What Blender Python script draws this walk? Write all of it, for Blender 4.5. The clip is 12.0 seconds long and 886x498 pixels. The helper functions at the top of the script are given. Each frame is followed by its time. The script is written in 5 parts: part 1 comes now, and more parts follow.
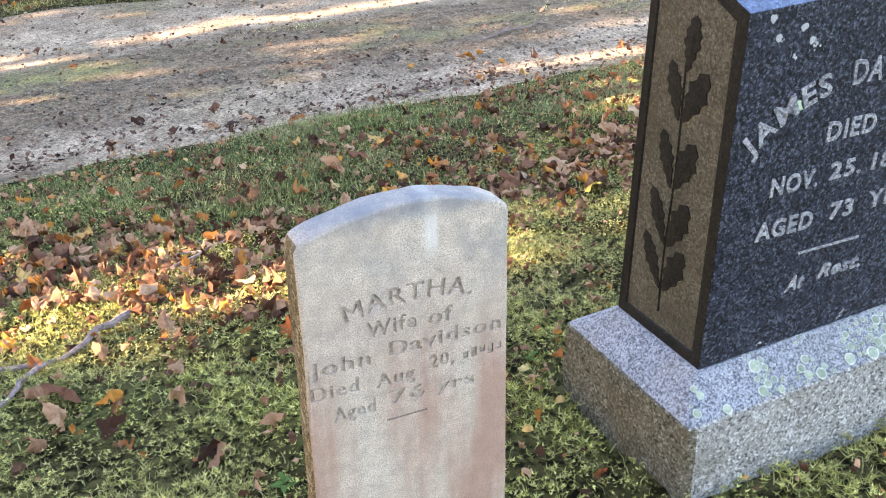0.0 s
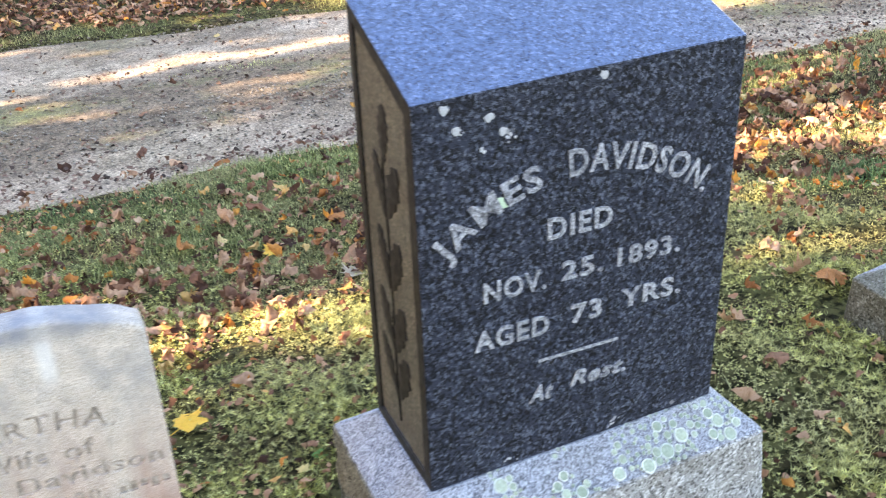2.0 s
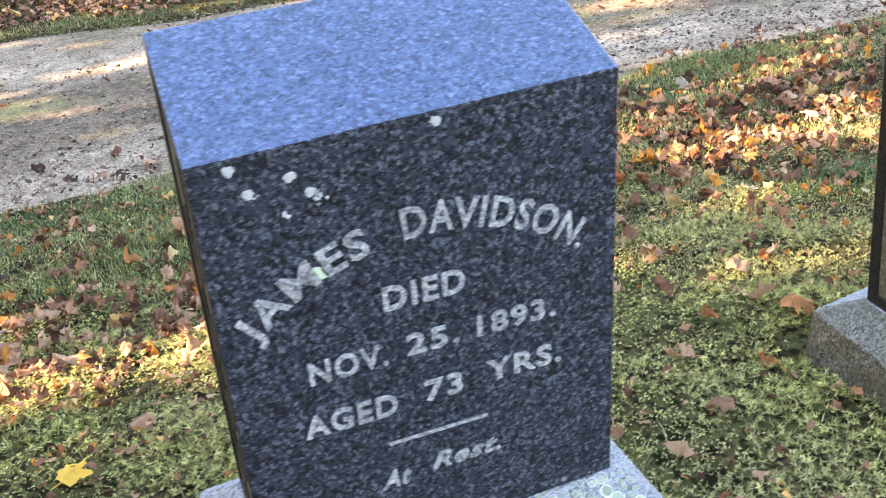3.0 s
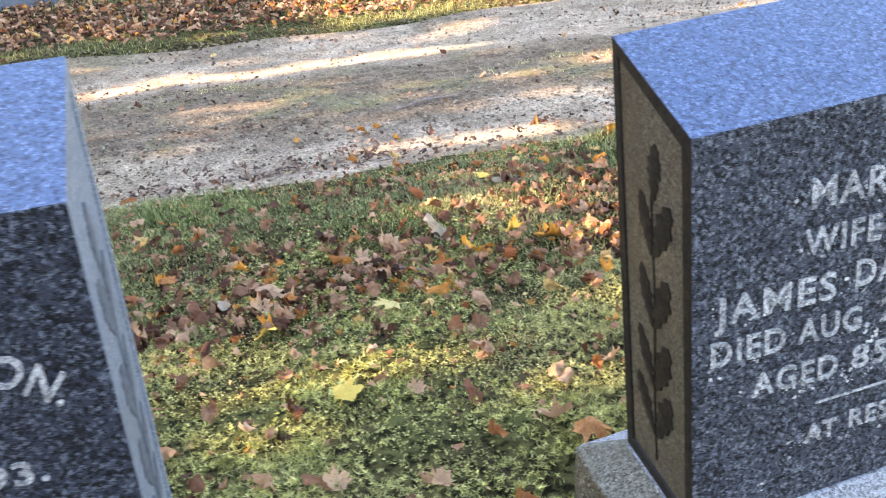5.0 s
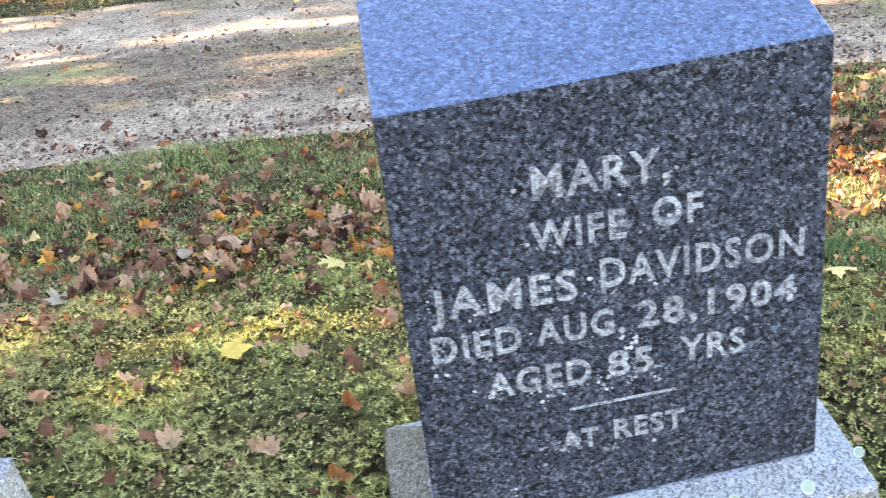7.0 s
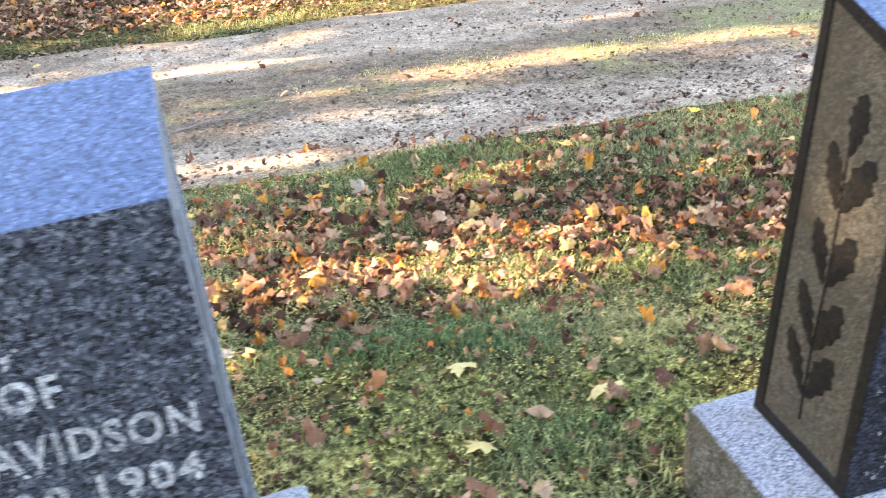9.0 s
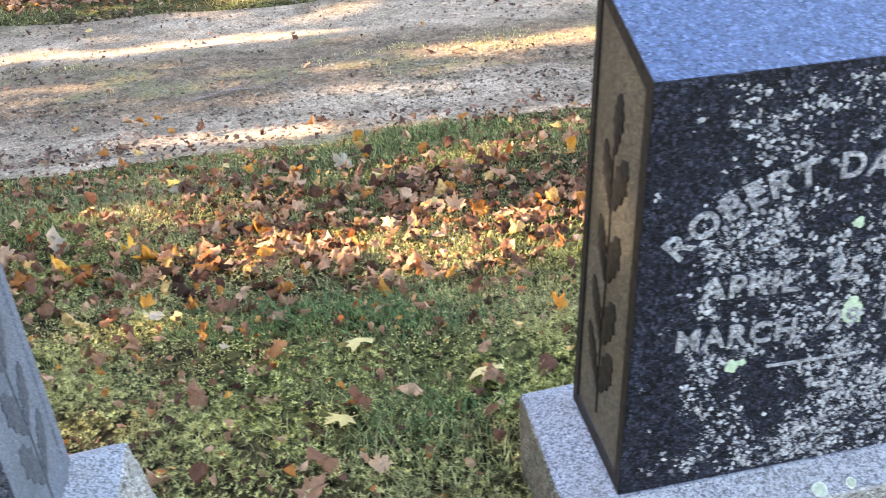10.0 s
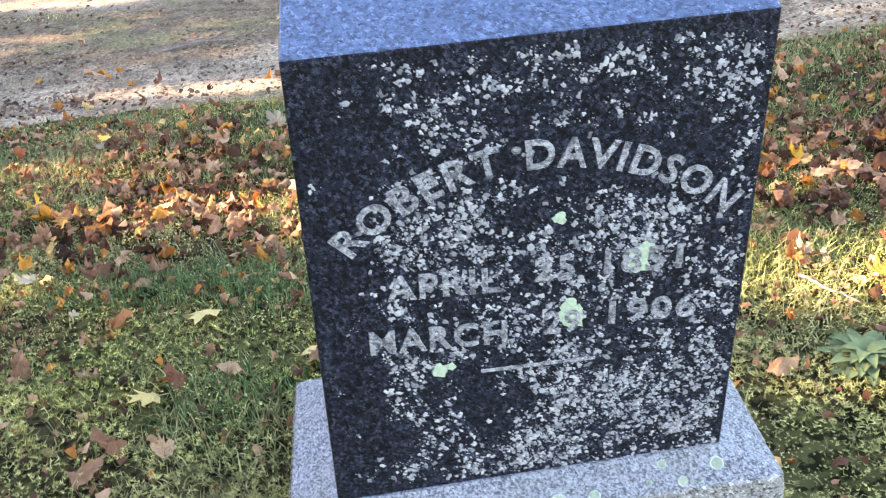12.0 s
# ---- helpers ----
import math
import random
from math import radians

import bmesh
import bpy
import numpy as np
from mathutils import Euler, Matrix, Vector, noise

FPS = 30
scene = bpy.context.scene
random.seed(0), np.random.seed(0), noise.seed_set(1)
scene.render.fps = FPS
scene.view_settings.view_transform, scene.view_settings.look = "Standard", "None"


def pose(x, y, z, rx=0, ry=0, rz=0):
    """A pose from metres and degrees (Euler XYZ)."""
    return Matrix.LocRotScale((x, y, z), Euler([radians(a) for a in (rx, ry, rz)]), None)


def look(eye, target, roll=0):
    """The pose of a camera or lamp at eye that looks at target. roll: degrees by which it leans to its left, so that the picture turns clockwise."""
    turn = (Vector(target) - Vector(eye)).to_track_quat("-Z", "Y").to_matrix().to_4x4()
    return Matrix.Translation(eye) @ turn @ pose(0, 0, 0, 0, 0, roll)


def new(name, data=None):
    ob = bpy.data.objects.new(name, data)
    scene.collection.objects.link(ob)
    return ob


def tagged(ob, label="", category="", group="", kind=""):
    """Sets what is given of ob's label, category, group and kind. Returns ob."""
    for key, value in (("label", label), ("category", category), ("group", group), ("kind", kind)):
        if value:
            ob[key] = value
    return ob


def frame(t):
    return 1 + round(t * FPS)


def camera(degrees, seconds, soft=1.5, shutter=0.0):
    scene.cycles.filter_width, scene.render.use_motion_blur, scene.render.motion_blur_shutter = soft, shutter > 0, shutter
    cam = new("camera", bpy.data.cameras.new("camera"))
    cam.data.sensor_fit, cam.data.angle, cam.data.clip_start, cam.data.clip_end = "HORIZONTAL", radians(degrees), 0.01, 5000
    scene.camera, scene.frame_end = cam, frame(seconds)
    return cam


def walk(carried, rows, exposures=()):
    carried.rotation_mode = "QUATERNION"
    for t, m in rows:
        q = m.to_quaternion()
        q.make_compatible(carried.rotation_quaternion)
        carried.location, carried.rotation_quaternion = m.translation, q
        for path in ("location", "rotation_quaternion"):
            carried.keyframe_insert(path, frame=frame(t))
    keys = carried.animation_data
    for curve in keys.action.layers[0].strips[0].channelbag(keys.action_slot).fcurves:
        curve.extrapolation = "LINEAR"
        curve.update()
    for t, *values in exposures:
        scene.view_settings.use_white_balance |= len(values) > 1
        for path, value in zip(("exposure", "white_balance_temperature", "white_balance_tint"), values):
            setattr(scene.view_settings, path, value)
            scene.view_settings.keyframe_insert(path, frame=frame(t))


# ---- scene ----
cam = camera(50.7, 12.0, soft=1.05, shutter=0.4)
PATH = [
    (0, (0.053, -0.033, 1.269), (0.725, 1.601, 0.332), -3.7),
    (0.5, (0.097, -0.038, 1.271), (0.759, 1.608, 0.349), -3.4),
    (1, (0.27, -0.074, 1.285), (0.864, 1.611, 0.387), -4.4),
    (1.5, (0.47, -0.114, 1.309), (1.046, 1.59, 0.435), -6.0),
    (2, (0.651, -0.046, 1.275), (1.256, 1.636, 0.379), -5.4),
    (2.5, (0.846, 0.056, 1.267), (1.418, 1.731, 0.336), -5.4),
    (2.7, (0.905, 0.08, 1.265), (1.455, 1.759, 0.329), -6.2),
    (4.3, (1.512, 0.016, 1.267), (1.888, 1.79, 0.423), -6.3),
    (4.5, (1.576, 0.052, 1.247), (1.957, 1.83, 0.414), -5.7),
    (5, (1.751, 0.114, 1.236), (2.114, 1.88, 0.369), -5.8),
    (5.5, (1.877, 0.153, 1.221), (2.269, 1.886, 0.303), -6.3),
    (6, (2.017, 0.142, 1.204), (2.253, 1.897, 0.273), -6.9),
    (6.5, (2.222, 0.098, 1.2), (2.3, 1.867, 0.27), -7.2),
    (6.7, (2.286, 0.09, 1.193), (2.321, 1.862, 0.267), -7.1),
    (8.3, (2.714, 0.187, 1.16), (2.799, 1.929, 0.182), -5.8),
    (8.5, (2.794, 0.196, 1.19), (2.993, 1.953, 0.255), -5.9),
    (9, (2.991, 0.202, 1.205), (3.358, 1.958, 0.319), -5.3),
    (9.5, (3.264, 0.152, 1.191), (3.535, 1.922, 0.3), -4.3),
    (10, (3.454, 0.074, 1.202), (3.62, 1.842, 0.281), -5.4),
    (10.5, (3.586, 0.07, 1.183), (3.795, 1.824, 0.246), -5.4),
    (11, (3.747, 0.12, 1.151), (3.871, 1.885, 0.22), -5.9),
    (11.5, (3.889, 0.165, 1.157), (3.969, 1.913, 0.189), -6.8),
    (12, (3.985, 0.151, 1.151), (4.008, 1.88, 0.146), -6.5),
]
walk(cam, [(t, look(eye, target, roll)) for t, eye, target, roll in PATH], exposures=[(t, e, 7550, 19) for t, e in ((0.0, 3.27), (1.5, 3.31), (2.5, 3.53), (4.5, 3.42), (6.5, 3.51), (8.5, 3.75), (9.0, 3.50), (9.5, 3.30), (12.0, 3.29))])

# ---- world, sun ----
SUN_ELEV, SUN_FROM = 24.0, (-0.995, 0.10)
world = bpy.data.worlds.new("sky")
scene.world = world
world.use_nodes = True
wn = world.node_tree.nodes
sky = wn.new("ShaderNodeTexSky")
sky.sky_type = "NISHITA"
sky.sun_disc = False
sky.sun_elevation = radians(SUN_ELEV)
sky.sun_rotation = math.atan2(SUN_FROM[0], SUN_FROM[1])
sky.air_density, sky.dust_density, sky.ozone_density = 1.0, 0.6, 1.2
world.node_tree.links.new(sky.outputs[0], wn["Background"].inputs[0])
wn["Background"].inputs[1].default_value = 0.12
sun_way = Vector((-SUN_FROM[0] * math.cos(radians(SUN_ELEV)), -SUN_FROM[1] * math.cos(radians(SUN_ELEV)), -math.sin(radians(SUN_ELEV))))
sun = new("sun", bpy.data.lights.new("sun", "SUN"))
sun.data.energy, sun.data.angle, sun.data.color = 4.4, radians(0.6), (1.0, 0.85, 0.64)
sun.rotation_euler = sun_way.to_track_quat("-Z", "Y").to_euler()
sun.location = (-20, 2, 15)


# ---- materials ----
class Mat:
    """A Principled material with short ways to add nodes."""

    def __init__(self, name, rough=0.8, coords="Object", gloss=0.2):
        self.m = bpy.data.materials.new(name)
        self.m.use_nodes = True
        self.t = self.m.node_tree
        self.p = self.t.nodes["Principled BSDF"]
        self.p.inputs["Roughness"].default_value = rough
        self.p.inputs["Specular IOR Level"].default_value = gloss
        if coords == "World":
            self.co = self.t.nodes.new("ShaderNodeNewGeometry").outputs["Position"]
        else:
            self.co = self.t.nodes.new("ShaderNodeTexCoord").outputs["Object"]

    def node(self, kind, **values):
        n = self.t.nodes.new(kind)
        for k, v in values.items():
            n.inputs[k].default_value = v
        return n

    def link(self, a, b):
        self.t.links.new(a, b)

    def noise(self, scale, detail=4.0, rough=0.6):
        n = self.node("ShaderNodeTexNoise", Scale=scale, Detail=detail, Roughness=rough)
        self.link(self.co, n.inputs["Vector"])
        return n.outputs["Fac"]

    def cells(self, scale, out="Color"):
        n = self.node("ShaderNodeTexVoronoi", Scale=scale)
        self.link(self.co, n.inputs["Vector"])
        return n.outputs[out]

    def ramp(self, fac, *stops, hard=False):
        n = self.node("ShaderNodeValToRGB")
        e = n.color_ramp.elements
        if hard:
            n.color_ramp.interpolation = "CONSTANT"
        while len(e) < len(stops):
            e.new(0.5)
        for s, (at, c) in zip(e, stops):
            s.position = at
            s.color = (*c, 1) if not isinstance(c, float) else (c, c, c, 1)
        self.link(fac, n.inputs[0])
        return n.outputs[0]

    def mix(self, fac, a, b, how="MIX"):
        n = self.node("ShaderNodeMix")
        n.data_type, n.blend_type = "RGBA", how
        for sock, v in ((n.inputs[0], fac), (n.inputs[6], a), (n.inputs[7], b)):
            if isinstance(v, (int, float)):
                sock.default_value = v
            elif isinstance(v, tuple):
                sock.default_value = (*v, 1)
            else:
                self.link(v, sock)
        return n.outputs[2]

    def colour(self, out):
        self.link(out, self.p.inputs["Base Color"])

    def bump(self, out, strength, distance):
        n = self.node("ShaderNodeBump", Strength=strength, Distance=distance)
        self.link(out, n.inputs["Height"])
        self.link(n.outputs[0], self.p.inputs["Normal"])

    def sheer(self, out, share):
        """Lets some light through, as thin leaves do."""
        tr = self.node("ShaderNodeBsdfTranslucent")
        self.link(out, tr.inputs[0])
        ms = self.node("ShaderNodeMixShader", Fac=share)
        self.link(self.p.outputs[0], ms.inputs[1])
        self.link(tr.outputs[0], ms.inputs[2])
        self.link(ms.outputs[0], self.t.nodes["Material Output"].inputs[0])

    def split(self, out, axis):
        n = self.node("ShaderNodeSeparateXYZ")
        self.link(out, n.inputs[0])
        return n.outputs[axis]


def granite(name, dark, mid, light, rough, scale=230.0, stain=(0.2, 0.17, 0.12), stained=0.25, bump=0.25, gloss=0.5, dark_share=0.36):
    m = Mat(name, rough)
    m.p.inputs["Specular IOR Level"].default_value = gloss
    # crystals of uneven outline: cells looked up at places shaken by noise
    shake = m.node("ShaderNodeTexNoise", Scale=scale * 1.6, Detail=2.0)
    m.link(m.co, shake.inputs["Vector"])
    push = m.node("ShaderNodeMix")
    push.data_type, push.blend_type = "RGBA", "LINEAR_LIGHT"
    push.inputs[0].default_value = 1.6 / scale
    m.link(m.co, push.inputs[6])
    m.link(shake.outputs["Color"], push.inputs[7])
    cell = m.node("ShaderNodeTexVoronoi", Scale=scale)
    m.link(push.outputs[2], cell.inputs["Vector"])
    grain = m.split(cell.outputs["Color"], 0)
    base = m.ramp(grain, (0.0, dark), (dark_share, dark), (dark_share + 0.06, mid), (0.82, mid), (0.88, light), (1.0, light))
    fine = m.ramp(m.noise(900.0, 2.0), (0.33, 0.4), (0.67, 1.4))
    base = m.mix(0.8, base, fine, "MULTIPLY")
    patch = m.ramp(m.noise(7.0, 5.0), (0.45, 0.0), (0.75, stained))
    m.colour(m.mix(patch, base, stain))
    m.link(m.ramp(m.noise(60.0), (0.3, rough - 0.08), (0.7, min(1.0, rough + 0.12))), m.p.inputs["Roughness"])
    m.bump(m.mix(0.5, m.noise(420.0, 3.0), m.cells(scale, "Distance")), bump, 0.0012)
    return m.m


GRANITE_FACE = granite("dark_granite_face", (0.0025, 0.0025, 0.004), (0.028, 0.033, 0.050), (0.12, 0.135, 0.175), 0.6, 270.0, stain=(0.015, 0.015, 0.022), gloss=0.22, dark_share=0.40)
GRANITE_BLACKER = granite("near_black_granite_face", (0.0015, 0.0015, 0.0025), (0.016, 0.019, 0.031), (0.066, 0.075, 0.108), 0.6, 290.0, stain=(0.012, 0.012, 0.018), gloss=0.2, dark_share=0.42)
GRANITE_GREYER = granite("weathered_granite_face", (0.003, 0.003, 0.005), (0.050, 0.056, 0.074), (0.17, 0.182, 0.215), 0.65, 250.0, stain=(0.02, 0.02, 0.027), gloss=0.22, dark_share=0.36)
# Die tops: reflected blue sky put into a paler, bluer granite colour.
GRANITE_TOP = granite("sky_blue_granite_top", (0.026, 0.042, 0.082), (0.070, 0.112, 0.205), (0.165, 0.225, 0.36), 0.32, 270.0, stained=0.05, gloss=0.62, dark_share=0.30)
# Left border and panel: dim, warm shade put into their brown tones.
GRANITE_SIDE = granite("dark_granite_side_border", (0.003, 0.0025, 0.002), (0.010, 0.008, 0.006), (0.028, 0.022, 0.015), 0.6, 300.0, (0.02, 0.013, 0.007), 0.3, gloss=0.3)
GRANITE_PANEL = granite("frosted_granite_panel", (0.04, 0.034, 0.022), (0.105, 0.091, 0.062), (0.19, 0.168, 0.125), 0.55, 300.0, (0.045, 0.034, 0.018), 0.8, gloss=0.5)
# Right sides: skylight put into this paler, bluer colour; reused on the far stone.
GRANITE_SKY_TINT = granite("granite_with_sky_tint", (0.085, 0.10, 0.13), (0.15, 0.175, 0.22), (0.24, 0.27, 0.32), 0.6, 420.0, (0.07, 0.085, 0.10), 0.7, gloss=0.5)
GRANITE_BASE = granite("grey_granite_base", (0.10, 0.105, 0.12), (0.33, 0.35, 0.385), (0.48, 0.50, 0.535), 0.75, 380.0, (0.2, 0.185, 0.15), 0.35, 0.5, gloss=0.35)
# Left faces of the bases: shade put into a darker, browner rough granite.
GRANITE_ROCK_SHADE = granite("shaded_brown_rough_granite", (0.035, 0.031, 0.02), (0.15, 0.135, 0.098), (0.34, 0.32, 0.26), 0.9, 260.0, (0.085, 0.07, 0.035), 0.7, 1.0, gloss=0.2, dark_share=0.2)
GRANITE_ROCK = granite("rough_grey_granite", (0.08, 0.076, 0.07), (0.33, 0.32, 0.30), (0.68, 0.67, 0.65), 0.9, 260.0, (0.15, 0.13, 0.09), 0.6, 1.0, gloss=0.2, dark_share=0.2)
# Right-hand leaf sprays: skylight put into a paler copy of the relief.
GRANITE_SKY_RELIEF = granite("sky_tinted_leaf_relief", (0.03, 0.036, 0.05), (0.075, 0.088, 0.115), (0.13, 0.15, 0.18), 0.6, 420.0, (0.07, 0.085, 0.10), 0.7, gloss=0.4)
GRANITE_MOSSED = granite("grey_green_weathered_granite", (0.07, 0.068, 0.05), (0.20, 0.195, 0.155), (0.34, 0.34, 0.30), 0.85, 330.0, (0.12, 0.115, 0.075), 0.6, 0.6, gloss=0.25)
LETTER = granite("frosted_granite_letters", (0.15, 0.15, 0.16), (0.37, 0.37, 0.385), (0.54, 0.54, 0.56), 0.9, 300.0, (0.09, 0.09, 0.10), 0.6)
LETTER_WORN = granite("worn_granite_letters", (0.12, 0.12, 0.125), (0.38, 0.38, 0.39), (0.58, 0.58, 0.59), 0.9, 300.0, (0.12, 0.12, 0.13), 0.6)


def marble_material():
    m = Mat("weathered_white_marble", 0.72)
    base = m.ramp(m.noise(400.0, 3.0, 0.75), (0.34, (0.29, 0.235, 0.185)), (0.50, (0.60, 0.51, 0.42)), (0.66, (0.80, 0.715, 0.61)))
    base = m.mix(0.8, base, m.ramp(m.noise(34.0, 6.0, 0.75), (0.34, 0.60), (0.62, 1.05)), "MULTIPLY")
    base = m.mix(m.ramp(m.noise(11.0, 6.0, 0.7), (0.42, 0.0), (0.66, 0.55)), base, (0.44, 0.36, 0.285))
    # rusty streaks that run down the lower half
    stretch = m.node("ShaderNodeMapping")
    stretch.inputs["Scale"].default_value = (13.0, 6.0, 1.9)
    m.link(m.co, stretch.inputs["Vector"])
    n = m.node("ShaderNodeTexNoise", Scale=1.0, Detail=4.0)
    m.link(stretch.outputs[0], n.inputs["Vector"])
    streak = m.ramp(n.outputs["Fac"], (0.40, 0.0), (0.60, 0.8))
    height = m.ramp(m.split(m.co, 2), (0.40, 1.0), (0.62, 0.0))
    c = m.mix(m.mix(1.0, streak, height, "MULTIPLY"), base, m.mix(0.45, (0.47, 0.285, 0.225), base, "MULTIPLY"))
    grey = m.ramp(m.noise(9.0, 5.0), (0.48, 0.0), (0.68, 0.55))
    high = m.ramp(m.split(m.co, 2), (0.45, 0.0), (0.62, 1.0))
    c = m.mix(m.mix(1.0, grey, high, "MULTIPLY"), c, (0.22, 0.225, 0.235))
    cap = m.mix(1.0, m.ramp(m.split(m.co, 2), (0.685, 0.0), (0.71, 0.85)), m.ramp(m.noise(14.0, 4.0), (0.35, 0.35), (0.6, 1.0)), "MULTIPLY")
    c = m.mix(cap, c, (0.20, 0.215, 0.24))
    # one pale run of water below the head
    run = m.mix(1.0, m.ramp(m.split(m.co, 0), (0.026, 0.0), (0.034, 1.0), (0.047, 1.0), (0.054, 0.0)), m.ramp(m.split(m.co, 2), (0.625, 0.0), (0.645, 0.45), (0.69, 0.5), (0.70, 0.1)), "MULTIPLY")
    c = m.mix(run, c, (0.78, 0.77, 0.74))
    m.colour(c)
    m.bump(m.noise(160.0, 8.0, 0.75), 0.6, 0.0025)
    return m.m


MARBLE = marble_material()
# Left edge of the tablet: warm low sunlight put into a brown colour.
MARBLE_EDGE = granite("warm_lit_marble_edge", (0.10, 0.07, 0.035), (0.27, 0.19, 0.10), (0.5, 0.4, 0.27), 0.85, 160.0, (0.13, 0.085, 0.035), 0.7, 0.6, gloss=0.2, dark_share=0.3)


def plain(name, c1, c2, rough=0.85, scale=60.0, island=False):
    m = Mat(name, rough)
    if island:
        f = m.t.nodes.new("ShaderNodeNewGeometry").outputs["Random Per Island"]
        c = m.ramp(f, (0.0, c1), (1.0, c2))
        c = m.mix(0.6, c, m.ramp(m.noise(scale), (0.3, 0.6), (0.7, 1.3)), "MULTIPLY")
    else:
        c = m.ramp(m.noise(scale), (0.3, c1), (0.7, c2))
    m.colour(c)
    return m.m


def leaf_material(name, c1, c2, c3=None):
    """A dry leaf: colour varies from leaf to leaf and in blotches over each."""
    m = Mat(name, 0.7)
    rnd = m.t.nodes.new("ShaderNodeObjectInfo").outputs["Random"]
    c = m.ramp(rnd, (0.0, c1), (1.0, c2))
    c = m.mix(m.ramp(m.noise(28.0, 5.0), (0.5, 0.0), (0.72, 0.75)), c, c3 or (0.16, 0.07, 0.03))
    m.colour(c)
    m.sheer(c, 0.14)
    m.bump(m.noise(120.0), 0.5, 0.002)
    return m.m


LEAF = {
    "tan": leaf_material("tan_leaf", (0.50, 0.27, 0.14), (0.68, 0.44, 0.27), (0.30, 0.13, 0.06)),
    "brown": leaf_material("brown_leaf", (0.22, 0.085, 0.045), (0.44, 0.22, 0.115), (0.11, 0.045, 0.022)),
    "rust": leaf_material("rust_leaf", (0.44, 0.15, 0.05), (0.62, 0.28, 0.10)),
    "orange": leaf_material("orange_leaf", (0.74, 0.28, 0.04), (0.85, 0.42, 0.07), (0.5, 0.16, 0.03)),
    "yellow": leaf_material("yellow_leaf", (0.88, 0.50, 0.07), (0.92, 0.64, 0.15), (0.62, 0.32, 0.05)),
    "pale": leaf_material("pale_leaf", (0.68, 0.52, 0.20), (0.80, 0.64, 0.28), (0.45, 0.27, 0.09)),
    "white": leaf_material("grey_white_leaf", (0.40, 0.32, 0.22), (0.52, 0.43, 0.30), (0.27, 0.18, 0.10)),
}


def litter_material():
    m = Mat("leaf_litter", 0.75, "World", 0.15)
    f = m.t.nodes.new("ShaderNodeNewGeometry").outputs["Random Per Island"]
    c = m.ramp(f, (0.0, (0.05, 0.023, 0.014)), (0.28, (0.175, 0.078, 0.045)), (0.56, (0.39, 0.20, 0.11)), (0.82, (0.61, 0.365, 0.215)),
               (0.88, (0.36, 0.11, 0.04)), (0.96, (0.64, 0.27, 0.05)), (1.0, (0.74, 0.52, 0.22)))
    c = m.mix(0.7, c, m.ramp(m.noise(70.0, 5.0), (0.3, 0.5), (0.7, 1.25)), "MULTIPLY")
    m.colour(c)
    m.sheer(c, 0.14)
    return m.m


LITTER = litter_material()
CRUMB = plain("brown_leaf_crumbs", (0.035, 0.022, 0.016), (0.27, 0.155, 0.105), 0.8, 70.0, True)


def green_material(name, low, mid, high, dry, patch=1.2):
    m = Mat(name, 0.75, "World", 0.1)
    f = m.t.nodes.new("ShaderNodeNewGeometry").outputs["Random Per Island"]
    c = m.ramp(f, (0.0, low), (0.5, mid), (1.0, high))
    c = m.mix(m.ramp(m.noise(patch, 4.0), (0.42, 0.0), (0.66, 0.8)), c, dry)
    c = m.mix(0.55, c, m.ramp(m.noise(14.0), (0.3, 0.6), (0.7, 1.35)), "MULTIPLY")
    c = m.mix(m.ramp(m.noise(8.0, 5.0, 0.7), (0.55, 0.0), (0.68, 0.5)), c, (0.25, 0.175, 0.09))
    c = m.mix(0.8, c, m.ramp(m.noise(48.0, 2.0), (0.38, 0.4), (0.62, 1.5)), "MULTIPLY")
    m.colour(c)
    m.sheer(c, 0.18)
    return m.m


MOSS = green_material("feathery_moss", (0.17, 0.17, 0.045), (0.54, 0.53, 0.16), (0.90, 0.87, 0.38), (0.63, 0.56, 0.26))
GRASS = green_material("autumn_grass", (0.05, 0.07, 0.02), (0.21, 0.24, 0.08), (0.48, 0.48, 0.20), (0.42, 0.37, 0.18))
GRASS_DARK = green_material("dark_green_grass", (0.03, 0.07, 0.025), (0.09, 0.175, 0.06), (0.21, 0.31, 0.125), (0.15, 0.215, 0.085))
CROWN = plain("crown_leaves", (0.10, 0.10, 0.02), (0.35, 0.16, 0.03), 0.7, 3.0, True)
BARK = plain("bark", (0.09, 0.075, 0.06), (0.2, 0.17, 0.14), 0.95, 25.0)
STICK = plain("dead_twig_bark", (0.16, 0.115, 0.10), (0.36, 0.28, 0.25), 0.9, 90.0)
LICHEN = plain("grey_crust_lichen", (0.17, 0.17, 0.18), (0.56, 0.56, 0.56), 0.95, 300.0, True)
LICHEN_GREEN = plain("pale_green_lichen", (0.36, 0.46, 0.30), (0.55, 0.66, 0.48), 0.95, 200.0)
LICHEN_BASE = plain("sage_ring_lichen", (0.24, 0.29, 0.21), (0.40, 0.45, 0.34), 0.95, 160.0, True)
LICHEN_RIM = plain("white_lichen_rim", (0.52, 0.56, 0.50), (0.70, 0.73, 0.66), 0.95, 160.0, True)
ROSETTE = plain("grey_green_felt_leaf", (0.11, 0.15, 0.06), (0.28, 0.33, 0.16), 0.9, 40.0, True)
WEED = plain("weed_leaf", (0.07, 0.14, 0.025), (0.15, 0.25, 0.06), 0.7, 40.0, True)
PEBBLE = plain("gravel_stone", (0.09, 0.07, 0.05), (0.36, 0.30, 0.23), 0.9, 90.0, True)


